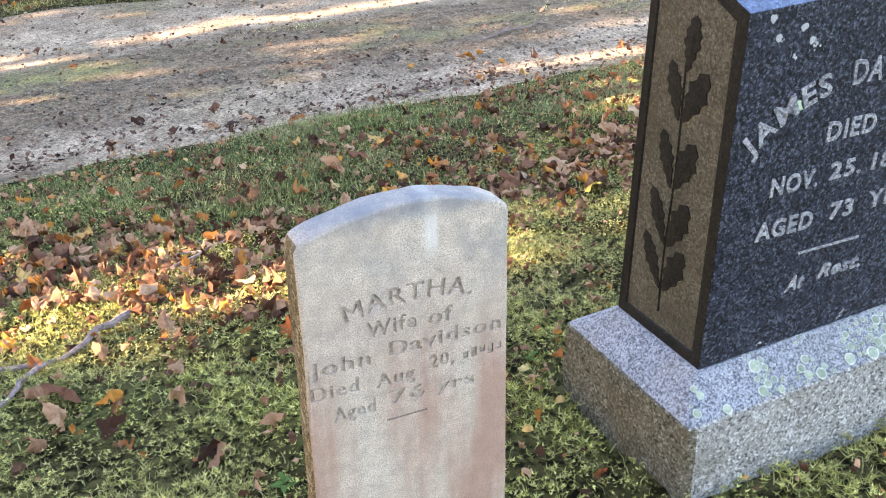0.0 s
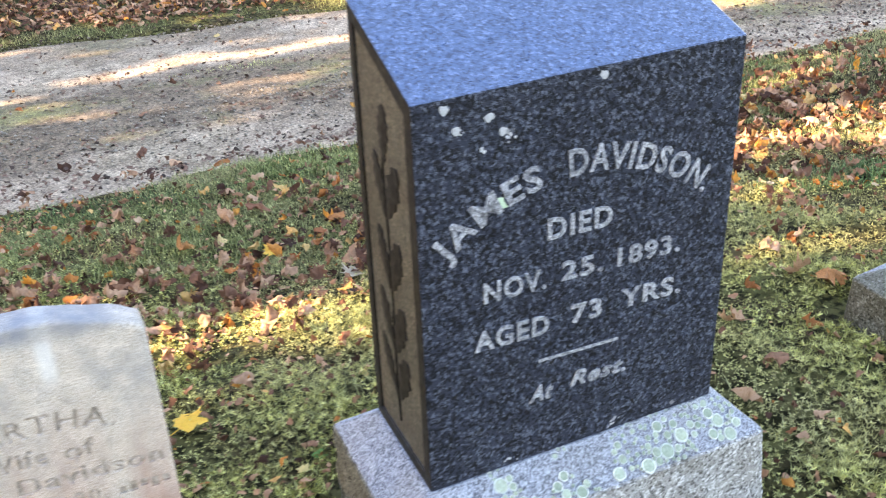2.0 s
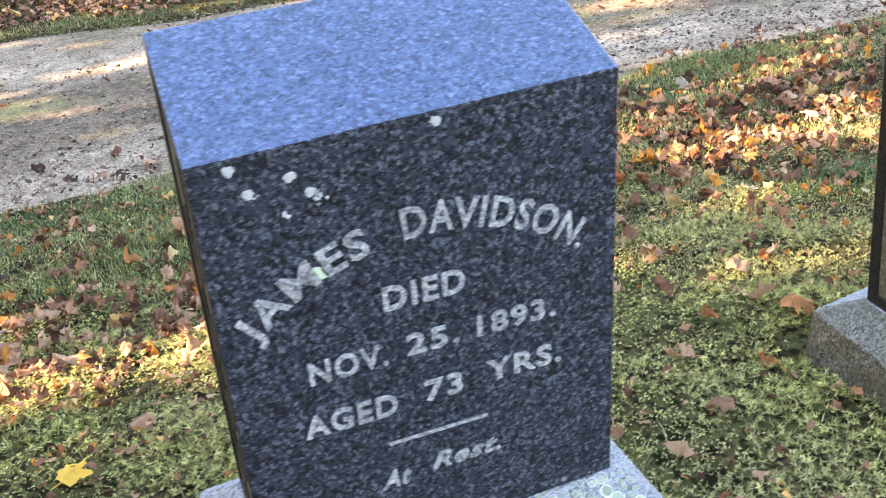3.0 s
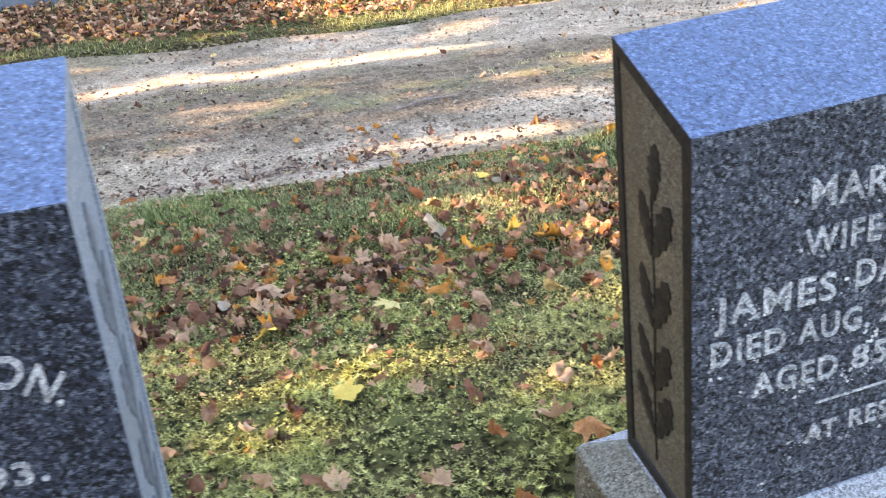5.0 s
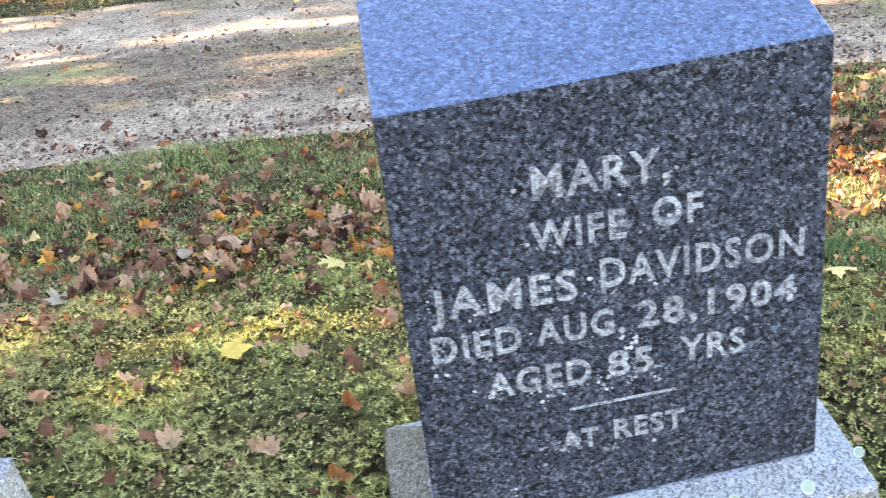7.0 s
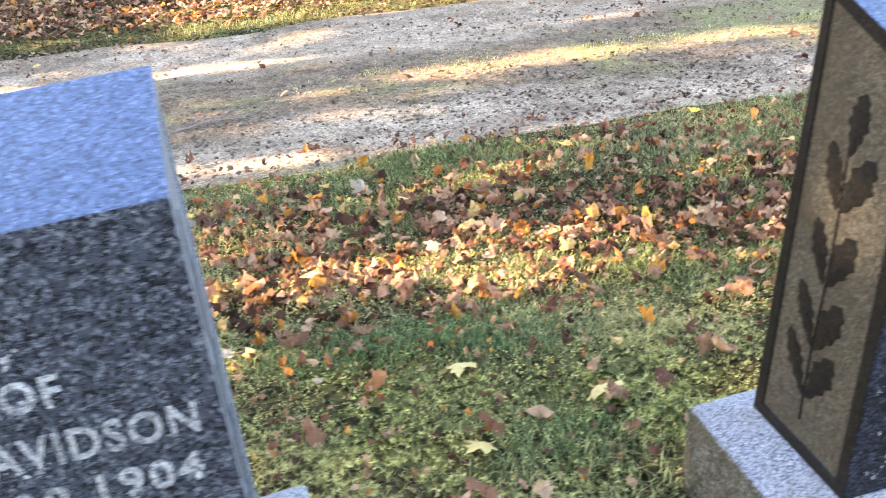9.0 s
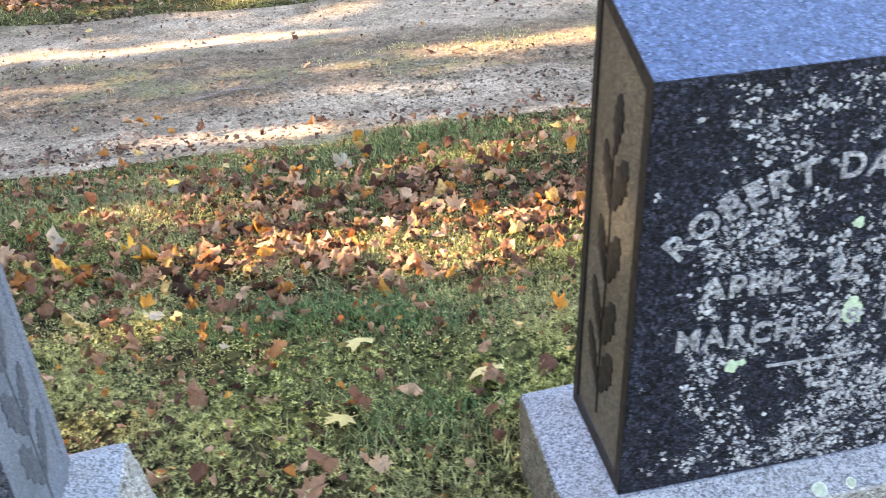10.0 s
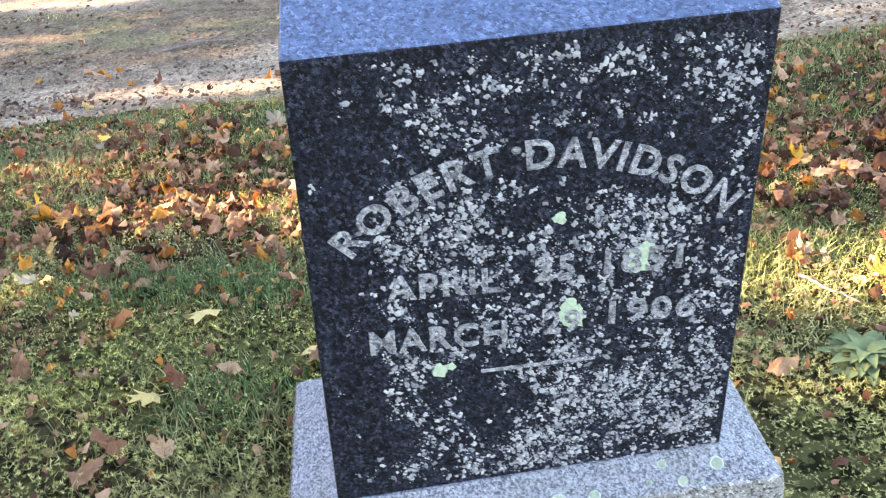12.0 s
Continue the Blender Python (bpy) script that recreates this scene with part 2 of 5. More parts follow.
def soil_material():
    m = Mat("mossy_soil", 0.95, "World", 0.05)
    c = m.ramp(m.noise(22.0, 6.0), (0.3, (0.025, 0.019, 0.009)), (0.5, (0.075, 0.062, 0.025)), (0.72, (0.17, 0.15, 0.055)))
    c = m.mix(m.ramp(m.noise(3.4, 6.0), (0.42, 0.0), (0.62, 0.75)), c, (0.17, 0.175, 0.06))
    c = m.mix(m.ramp(m.noise(1.6, 5.0), (0.5, 0.0), (0.66, 0.7)), c, (0.10, 0.07, 0.04))
    c = m.mix(1.0, c, m.ramp(m.noise(36.0, 3.0), (0.42, 0.18), (0.54, 1.0)), "MULTIPLY")
    m.colour(c)
    m.bump(m.noise(60.0, 6.0), 0.9, 0.02)
    return m.m


def road_material():
    m = Mat("gravel_road", 0.92, "World", 0.15)
    y = m.split(m.co, 1)
    shift = m.node("ShaderNodeMath")
    shift.operation = "MULTIPLY_ADD"
    m.link(m.noise(0.7, 5.0, 0.65), shift.inputs[0])
    shift.inputs[1].default_value = 1.5
    shift.inputs[2].default_value = -0.75
    wob = m.node("ShaderNodeMath")
    m.link(y, wob.inputs[0])
    m.link(shift.outputs[0], wob.inputs[1])
    scaled = m.node("ShaderNodeMath")
    scaled.operation = "MULTIPLY"
    m.link(wob.outputs[0], scaled.inputs[0])
    scaled.inputs[1].default_value = 0.1
    # pale packed wheel tracks, a browner middle with some moss
    track = m.ramp(scaled.outputs[0], (0.43, 0.35), (0.455, 1.0), (0.495, 1.0), (0.525, 0.12), (0.63, 0.05), (0.665, 0.9), (0.715, 1.0), (0.76, 0.45))
    pale = m.ramp(m.noise(5.0, 8.0, 0.72), (0.30, (0.20, 0.145, 0.097)), (0.60, (0.57, 0.437, 0.305)))
    brown = m.ramp(m.noise(12.0, 6.0, 0.75), (0.34, (0.055, 0.039, 0.024)), (0.66, (0.295, 0.21, 0.132)))
    worn = m.mix(1.0, track, m.ramp(m.noise(1.9, 6.0, 0.7), (0.36, 0.4), (0.56, 1.0)), "MULTIPLY")
    c = m.mix(worn, brown, pale)
    green = m.mix(1.0, m.ramp(m.noise(1.1, 5.0), (0.5, 0.0), (0.64, 0.75)), m.ramp(track, (0.1, 1.0), (0.6, 0.1)), "MULTIPLY")
    c = m.mix(green, c, (0.23, 0.23, 0.085))
    stones = m.split(m.cells(85.0), 0)
    c = m.mix(0.7, c, m.ramp(stones, (0.0, 0.42), (0.5, 0.98), (1.0, 1.6)), "MULTIPLY")
    c = m.mix(0.5, c, m.ramp(m.noise(150.0, 3.0, 0.7), (0.36, 0.35), (0.60, 1.35)), "MULTIPLY")
    c = m.mix(m.ramp(m.noise(40.0, 5.0), (0.54, 0.0), (0.62, 0.6)), c, (0.11, 0.08, 0.058))
    m.colour(c)
    m.bump(m.mix(0.5, m.cells(85.0, "Distance"), m.noise(160.0, 4.0)), 0.7, 0.010)
    return m.m


SOIL, ROAD = soil_material(), road_material()


# ---- helpers of this scene ----
def part(name, bm, material, parent, label=""):
    """Links a bmesh as one mesh object under a thing or a part."""
    me = bpy.data.meshes.new(name)
    bm.to_mesh(me)
    bm.free()
    for m in material if isinstance(material, (list, tuple)) else [material]:
        me.materials.append(m)
    ob = new(name, me)
    ob.parent = parent
    return tagged(ob, label)


def thing(name, m, label, category, group="", kind=""):
    ob = new(name)
    ob.empty_display_size = 0.1
    ob.matrix_basis = m
    return tagged(ob, label, category, group, kind)


def mesh_from(name, verts, faces_flat, size, material, smooth=False):
    """A mesh of equal faces (3 or 4 corners) from numpy arrays."""
    me = bpy.data.meshes.new(name)
    n = len(faces_flat) // size
    me.vertices.add(len(verts))
    me.vertices.foreach_set("co", np.ascontiguousarray(verts, dtype=np.float32).ravel())
    me.loops.add(len(faces_flat))
    me.loops.foreach_set("vertex_index", np.ascontiguousarray(faces_flat, dtype=np.int32))
    me.polygons.add(n)
    me.polygons.foreach_set("loop_start", np.arange(0, n * size, size, dtype=np.int32))
    me.update(calc_edges=True)
    me.materials.append(material)
    if smooth:
        me.polygons.foreach_set("use_smooth", np.ones(n, dtype=bool))
    return me


GROUND_Y = [-60, 1.6, 2.0, 2.6, 3.1, 3.6, 4.2, 4.6, 5.5, 7, 8, 12, 60]
GROUND_Z = [0, -.005, -.05, -.155, -.22, -.25, -.33, -.385, -.365, -.38, -.35, -.30, -.30]


def gz(x, y):
    """Height of the turf: level by the stones, then a bank down to the road."""
    s = np.clip((4 - y) / 1.5, 0, 1)
    return np.interp(y, GROUND_Y, GROUND_Z) - (np.clip(x, -1, 6) - 1.5) * 0.03 * s


def near_edge(x):
    return 4.42 + 0.05 * np.sin(1.7 * x) + 0.035 * np.sin(4.9 * x + 1) - 0.02 * x


def far_edge(x):
    return 8.05 - 0.09 * x + 0.12 * np.sin(1.1 * x + 2) + 0.06 * np.sin(3.7 * x)


# ---- ground and road ----
def grid(xs, ys, height):
    X, Y = np.meshgrid(xs, ys)
    Z = height(X, Y)
    v = np.stack([X, Y, Z], -1).reshape(-1, 3)
    nx, ny = len(xs), len(ys)
    i = (np.arange(ny - 1)[:, None] * nx + np.arange(nx - 1)).ravel()
    return v, np.stack([i, i + 1, i + nx + 1, i + nx], -1).ravel()


def lumps(X, Y):
    return 0.010 * np.sin(9.1 * X + 2.3 * np.sin(3.3 * Y)) * np.sin(8.3 * Y + 1.7 * np.sin(4.1 * X)) + 0.006 * np.sin(23 * X + 5 * Y) * np.sin(19 * Y - 7 * X)


def turf(X, Y):
    inside = np.clip((Y - near_edge(X)) / 0.12, 0, 1) * np.clip((far_edge(X) - Y) / 0.12, 0, 1)
    return gz(X, Y) + lumps(X, Y) * np.clip((Y - 0.3) * 2, 0, 1) - 0.06 * inside


far_steps = [400, 150, 60, 30, 16, 8, 4.5]
xs = np.concatenate([[-a for a in far_steps], np.arange(-3, 9.001, 0.05), [9 + a for a in reversed(far_steps)]])
ys = np.concatenate([[-a for a in far_steps], np.arange(-2, 12.001, 0.05), [12 + a for a in reversed(far_steps)]])
v, f = grid(xs, ys, turf)
tagged(new("ground", mesh_from("ground", v, f, 4, SOIL, True)), "dark mossy soil of a grassy bank under fallen leaves", "ground", kind="structure")

rx = np.concatenate([[-300, -100, -40, -15, -7], np.arange(-3, 9.001, 0.06), [13, 22, 45, 110, 300]])
rt = np.linspace(0, 1, 64)
X, T = np.meshgrid(rx, rt)
Y = near_edge(X) + (far_edge(X) - near_edge(X)) * T
rut = -0.022 * np.exp(-((Y - 4.85) / 0.25) ** 2) - 0.022 * np.exp(-((Y - 6.85) / 0.3) ** 2)
Z = gz(X, Y) + rut + 0.004 * np.sin(7 * X + 3 * np.sin(5 * Y)) * np.sin(11 * Y) - 0.03 * (np.clip(1 - T / 0.04, 0, 1) + np.clip(1 - (1 - T) / 0.04, 0, 1))
v = np.stack([X, Y, Z], -1).reshape(-1, 3)
i = (np.arange(63)[:, None] * len(rx) + np.arange(len(rx) - 1)).ravel()
f = np.stack([i, i + 1, i + len(rx) + 1, i + len(rx)], -1).ravel()
tagged(new("road", mesh_from("road", v, f, 4, ROAD, True)), "pale packed gravel cemetery lane with two wheel tracks", "road", kind="structure")


# ---- gravestones ----
def ring_loft(bm, rings, cap=True):
    rows = [[bm.verts.new(p) for p in ring] for ring in rings]
    n = len(rows[0])
    for a, b in zip(rows, rows[1:]):
        for k in range(n):
            bm.faces.new((a[k], a[(k + 1) % n], b[(k + 1) % n], b[k]))
    if cap:
        bm.faces.new(rows[-1])
        bm.faces.new(rows[0][::-1])
    return rows


def rect_ring(x0, x1, y0, y1, z, n=28, rough=0.0, seed=0.0, soft=0.004):
    """A closed ring round a rectangle, pushed about by noise when rough."""
    pts = []
    cs = [(x0, y0), (x1, y0), (x1, y1), (x0, y1)]
    out = [(0, -1), (1, 0), (0, 1), (-1, 0)]
    for k in range(4):
        a, b = cs[k], cs[(k + 1) % 4]
        for j in range(n):
            s = j / n
            x, y = a[0] + (b[0] - a[0]) * s, a[1] + (b[1] - a[1]) * s
            zz = z
            if rough:
                q = noise.noise(Vector((x * 14 + seed, y * 14, z * 14))) + 0.6 * noise.noise(Vector((x * 45, y * 45 + seed, z * 45)))
                x, y = x + out[k][0] * q * rough, y + out[k][1] * q * rough
            if j == 0:
                x -= math.copysign(soft, x - (x0 + x1) / 2)
                y -= math.copysign(soft, y - (y0 + y1) / 2)
            pts.append((x, y, zz))
    return pts


def base_mesh(w, front, back, side, drop, depth, foot, seed):
    """The stone under a die: rough sides, and a top that slopes away from the die. z = 0 is the die's foot."""
    bm = bmesh.new()
    x0, x1, y0, y1 = -w / 2 - side, w / 2 + side, -front, depth + back
    rings = [rect_ring(x0 - 0.012, x1 + 0.012, y0 - 0.012, y1 + 0.012, foot, 34, 0.012, seed)]
    steps = 9
    for k in range(1, steps):
        s = k / steps
        e = 0.012 * (1 - s)
        rings.append(rect_ring(x0 - e, x1 + e, y0 - e, y1 + e, foot + (-drop - foot) * s, 34, 0.010 * (1 - 0.4 * s), seed))
    rings.append(rect_ring(x0, x1, y0, y1, -drop - 0.003, 34, 0.002, seed))
    rings.append(rect_ring(x0 + 0.004, x1 - 0.004, y0 + 0.004, y1 - 0.004, -drop, 34, 0.0015, seed))
    rings.append(rect_ring(-w / 2 - 0.004, w / 2 + 0.004, -0.004, depth + 0.004, -0.001, 34))
    ring_loft(bm, rings)
    bmesh.ops.recalc_face_normals(bm, faces=bm.faces)
    for fc in bm.faces:
        c = fc.calc_center_median()
        fc.material_index = (3 if c.x < -w / 2 - 0.01 else 0) if c.z > -drop - 0.0005 else (2 if c.x < x0 + 0.012 else 1)
    return bm


def die_mesh(w, wt, h, d, dt, rise, skew, foot):
    """The upright block: its top slopes down to the front, its sides hold sunk panels. foot(x, y): height of its underside."""
    bm = bmesh.new()
    lo = [bm.verts.new((x, y, foot(x, y))) for x, y in ((-w / 2, 0), (w / 2, 0), (w / 2, d), (-w / 2, d))]
    hi = [bm.verts.new(p) for p in ((-wt / 2, 0, h), (wt / 2, 0, h + skew), (wt / 2, dt, h + skew + rise), (-wt / 2, dt, h + rise))]
    for k in range(4):
        bm.faces.new((lo[k], lo[(k + 1) % 4], hi[(k + 1) % 4], hi[k]))
    bm.faces.new(hi)
    bm.faces.new(lo[::-1])
    bmesh.ops.recalc_face_normals(bm, faces=bm.faces)
    bmesh.ops.bevel(bm, geom=list(bm.edges), offset=0.0025, segments=2, affect="EDGES", profile=0.5)
    bm.faces.ensure_lookup_table()
    sides = [fc for fc in bm.faces if abs(fc.normal.x) > 0.9 and fc.calc_area() > 0.05]
    # top, left and right differ in colour to carry sky and shade
    for fc in bm.faces:
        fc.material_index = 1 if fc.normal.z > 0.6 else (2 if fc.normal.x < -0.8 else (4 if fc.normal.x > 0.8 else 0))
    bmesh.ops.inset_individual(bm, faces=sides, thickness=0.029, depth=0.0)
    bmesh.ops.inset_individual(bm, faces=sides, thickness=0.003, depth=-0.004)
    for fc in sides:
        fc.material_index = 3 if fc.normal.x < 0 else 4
    return bm


def leaf_shape(bm, base, tip, width, teeth, lift, thick, place):
    """A toothed leaf as a low relief. place maps (across, up, out) to the stone."""
    (bx, bz), (tx, tz) = base, tip
    ln = math.hypot(tx - bx, tz - bz)
    ax, az = (tx - bx) / ln, (tz - bz) / ln
    left, right = [], []
    for k in range(1, teeth * 2):
        s = k / (teeth * 2)
        r = width * min(1.0, 0.15 + 1.6 * s) * min(1.0, 1.9 - 1.5 * s) * (1.08 if k % 2 else 0.74)
        for row, sg in ((left, 1), (right, -1)):
            row.append((bx + ax * ln * s - sg * az * r, bz + az * ln * s + sg * ax * r))
    outline = [base] + left + [tip] + right[::-1]
    top = [bm.verts.new(place(u, z, lift + thick)) for u, z in outline]
    low = [bm.verts.new(place(u, z, lift)) for u, z in outline]
    mid = bm.verts.new(place((bx + tx) / 2, (bz + tz) / 2, lift + thick * 1.6))
    n = len(outline)
    for k in range(n):
        bm.faces.new((top[k], top[(k + 1) % n], mid))
        bm.faces.new((low[k], low[(k + 1) % n], top[(k + 1) % n], top[k]))


def spray_mesh(w, wt, h, d, out):
    """A stem with four pairs of toothed leaves and one at the tip, in low relief on a side panel."""
    bm = bmesh.new()

    def place(u, z, o):
        return (out * (w / 2 + (wt - w) / 2 * z / h + o), d / 2 + u, z)

    for z, back, front in ((0.087, 0.068, 0.044), (0.181, 0.060, 0.040), (0.296, 0.048, 0.040), (0.422, 0.044, 0.050)):
        leaf_shape(bm, (0.002, z + 0.004), (-front, z + 0.105), 0.027, 4, -0.0043, 0.0022, place)
        leaf_shape(bm, (0.012, z + 0.004), (back, z + 0.104), 0.020, 5, -0.0043, 0.0022, place)
    leaf_shape(bm, (0.003, 0.515), (-0.006, 0.612), 0.022, 5, -0.0043, 0.0022, place)
    pts = [(0.006 + 0.003 * math.sin(k * 0.9), 0.045 + 0.48 * k / 8) for k in range(9)]
    for (u0, z0), (u1, z1) in zip(pts, pts[1:]):
        q = [bm.verts.new(place(u, z, o)) for u, z, o in ((u0 - 0.0025, z0, -0.0042), (u0 + 0.0025, z0, -0.0042), (u1 + 0.0025, z1, -0.0042), (u1 - 0.0025, z1, -0.0042),
                                                           (u0, z0, -0.001), (u1, z1, -0.001))]
        bm.faces.new((q[0], q[4], q[5], q[3]))
        bm.faces.new((q[4], q[1], q[2], q[5]))
    bmesh.ops.recalc_face_normals(bm, faces=bm.faces)
    return bm


def text_mesh(body, x0, x1, z, cap, arc=0.0, bold=0.0012, proud=0.0022, shear=0.0, middle=None):
    """Letters on an upright face, from x0 to x1, feet at z; arc: the radius on which the line bends, highest at middle."""
    cu = bpy.data.curves.new("letters", "FONT")
    cu.body, cu.size, cu.extrude, cu.offset, cu.shear, cu.resolution_u = body, cap / 0.7, proud, bold, shear, 3
    cu.align_x, cu.space_character = "LEFT", 1.14
    ob = new("letters", cu)
    bpy.context.view_layer.update()
    me = bpy.data.meshes.new_from_object(ob.evaluated_get(bpy.context.evaluated_depsgraph_get()))
    bpy.data.objects.remove(ob)
    bm = bmesh.new()
    bm.from_mesh(me)
    lo, hi = min(p.co.x for p in bm.verts), max(p.co.x for p in bm.verts)
    k, cx = (x1 - x0) / (hi - lo), (x0 + x1) / 2 if middle is None else middle
    for p in bm.verts:
        x, y, o = x0 + (p.co.x - lo) * k, p.co.y, p.co.z
        if arc:
            a = (x - cx) / arc
            x, y = cx + (arc + y) * math.sin(a), (arc + y) * math.cos(a) - arc
        p.co = (x, -o - 0.0002, z + y)
    return bm


def lettering(bm, material, parent, label):
    """Each letter of a line as a part of its own."""
    left = set(bm.verts)
    while left:
        seed_vert = left.pop()
        grown, stack = {seed_vert}, [seed_vert]
        while stack:
            for e in stack.pop().link_edges:
                for q in e.verts:
                    if q in left:
                        left.discard(q)
                        grown.add(q)
                        stack.append(q)
        one, made = bmesh.new(), {}
        for q in grown:
            made[q] = one.verts.new(q.co)
        for fc in {fc for q in grown for fc in q.link_faces}:
            one.faces.new([made[q] for q in fc.verts])
        part("letter", one, material, parent, label)
    bm.free()


def bar_mesh(x0, x1, z, t=0.005, climb=0.0, deep=0.002):
    bm = bmesh.new()
    bmesh.ops.create_cube(bm, size=1)
    for p in bm.verts:
        p.co = ((x0 + x1) / 2 + p.co.x * (x1 - x0), -0.0006 + p.co.y * deep, z + p.co.z * t + p.co.x * climb)
    return bm


def flake(bm, x, z, r, place, rng, n=11, jag=0.35, proud=0.0012):
    mid = bm.verts.new(place(x, z, proud))
    ring = []
    for k in range(n):
        a = 2 * math.pi * k / n
        q = r * (1 - jag + jag * 2 * rng.random())
        ring.append(bm.verts.new(place(x + q * math.cos(a), z + q * math.sin(a), 0.0002)))
    for k in range(n):
        bm.faces.new((ring[k], ring[(k + 1) % n], mid))


def gravestone(at, turned, bed, size, base, ground, words, dash, label, letter, seed, face=GRANITE_FACE, left_top=GRANITE_BASE):
    """An Empty on the ground > base, die > letters, dash, panels' leaf sprays. Returns (thing, base, die).
    turned: yaw, forward tilt, lean; bed: slope of the bed along x and y; size: width, width at the top, height, depth, depth at the top, rise, skew."""
    yaw, tilt, lean = turned
    w, wt, h, d, dt, rise, skew = size
    side, front, back, drop = base
    g = thing("gravestone", pose(at[0], at[1], ground, 0, 0, yaw), label, "gravestone", "family gravestones")
    b = part("base", base_mesh(w, front, back, side, drop, d, ground - at[2] - 0.1, seed), [GRANITE_BASE, GRANITE_ROCK, GRANITE_ROCK_SHADE, left_top], g, "light grey rough granite base, lichen spotted")
    b.location.z = at[2] - ground
    b.rotation_euler = (math.atan(bed[1]), -math.atan(bed[0]), 0)
    sl, st = math.sin(radians(lean)), math.sin(radians(tilt))
    o = part("die", die_mesh(w, wt, h, d, dt, rise, skew, lambda x, y: (bed[0] + sl) * x + (bed[1] - st) * y), [face, GRANITE_TOP, GRANITE_SIDE, GRANITE_PANEL, GRANITE_SKY_TINT], g, "speckled dark blue-grey granite block with sloped top")
    o.location.z = at[2] - ground - 0.002
    o.rotation_euler = (radians(tilt), radians(lean), 0)
    for body, x0, x1, z, cap, *bend in words:
        arc, middle, shear = bend if bend else (0.0, None, 0.0)
        lettering(text_mesh(body, x0, x1, z, cap, arc, shear=shear, middle=middle), letter, o, "frosted pale letter")
    part("dash_line", bar_mesh(*dash), letter, o, "frosted pale line")
    # dark relief on the shaded left, paler skylit colour on the right
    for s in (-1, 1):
        part("leaf_spray", spray_mesh(w, wt, h, d, s), GRANITE_SIDE if s < 0 else GRANITE_SKY_RELIEF, o, "dark carved leaves on a stem")
    return g, b, o


stone_a = gravestone((1.2685, 1.084, 0.250), (1.2, 1.6, 2.0), (-0.004, 0.01), (0.545, 0.540, 0.643, 0.253, 0.24, 0.093, 0.019), (0.073, 0.071, 0.085, 0.062), -0.03,
                     [("JAMES", -0.255, -0.072, 0.497, 0.038, 0.325, 0.002, 0.0), ("DAVIDSON.", -0.028, 0.230, 0.497, 0.041, 0.325, 0.002, 0.0), ("DIED", -0.064, 0.048, 0.401, 0.034),
                      ("NOV.", -0.171, -0.066, 0.320, 0.033), ("25.", -0.039, 0.035, 0.325, 0.031), ("1893.", 0.061, 0.178, 0.325, 0.031),
                      ("AGED", -0.188, -0.060, 0.238, 0.033), ("73", -0.020, 0.035, 0.243, 0.032), ("YRS.", 0.071, 0.186, 0.246, 0.032),
                      ("At", -0.095, -0.051, 0.112, 0.029, 0.0, None, 0.35), ("Rest.", -0.019, 0.087, 0.121, 0.027, 0.0, None, 0.35)],
                     (-0.077, 0.069, 0.188), "dark granite gravestone with carved leaf sides on grey base", LETTER, 3.0)
stone_b = gravestone((2.6205, 1.170, 0.157), (1.5, -2.0, -0.9), (0.08, 0.08), (0.589, 0.580, 0.650, 0.235, 0.24, 0.099, 0.017), (0.078, 0.055, 0.075, 0.045), -0.07,
                     [("MARY,", -0.103, 0.078, 0.510, 0.045), ("WIFE", -0.112, 0.017, 0.437, 0.041), ("OF", 0.053, 0.121, 0.444, 0.041), ("JAMES", -0.257, -0.054, 0.356, 0.045), ("DAVIDSON", -0.021, 0.261, 0.366, 0.043),
                      ("DIED", -0.262, -0.137, 0.288, 0.041), ("AUG.", -0.116, 0.009, 0.291, 0.040), ("28,", 0.027, 0.111, 0.294, 0.040), ("1904", 0.127, 0.253, 0.297, 0.040),
                      ("AGED", -0.192, -0.043, 0.217, 0.040), ("85", -0.018, 0.047, 0.220, 0.040), ("YRS", 0.086, 0.180, 0.226, 0.040), ("AT", -0.095, -0.039, 0.103, 0.033), ("REST", -0.015, 0.090, 0.110, 0.033)],
                     (-0.078, 0.079, 0.177, 0.004, 0.006), "dark granite gravestone with lichen-crusted lettering on grey base", LETTER_WORN, 9.0, GRANITE_GREYER, GRANITE_MOSSED)
stone_c = gravestone((4.091, 1.190, 0.146), (1.6, 1.6, 3.0), (0.017, 0.05), (0.580, 0.573, 0.668, 0.255, 0.240, 0.085, 0.02), (0.085, 0.05, 0.085, 0.04), -0.11,
                     [("ROBERT", -0.259, -0.036, 0.510, 0.038, 0.345, 0.018, 0.0), ("·", -0.026, -0.014, 0.516, 0.040), ("DAVIDSON", -0.007, 0.268, 0.510, 0.038, 0.345, 0.018, 0.0),
                      ("APRIL", -0.190, -0.042, 0.335, 0.036), ("25", 0.004, 0.057, 0.345, 0.035), ("1851", 0.096, 0.200, 0.347, 0.035),
                      ("MARCH", -0.219, -0.033, 0.250, 0.036), ("29", 0.018, 0.067, 0.258, 0.035), ("1906", 0.106, 0.226, 0.266, 0.035)],
                     (-0.07, 0.09, 0.2055, 0.005, 0.005), "dark granite gravestone blotched with white lichen on grey base", LETTER_WORN, 17.0, GRANITE_BLACKER)


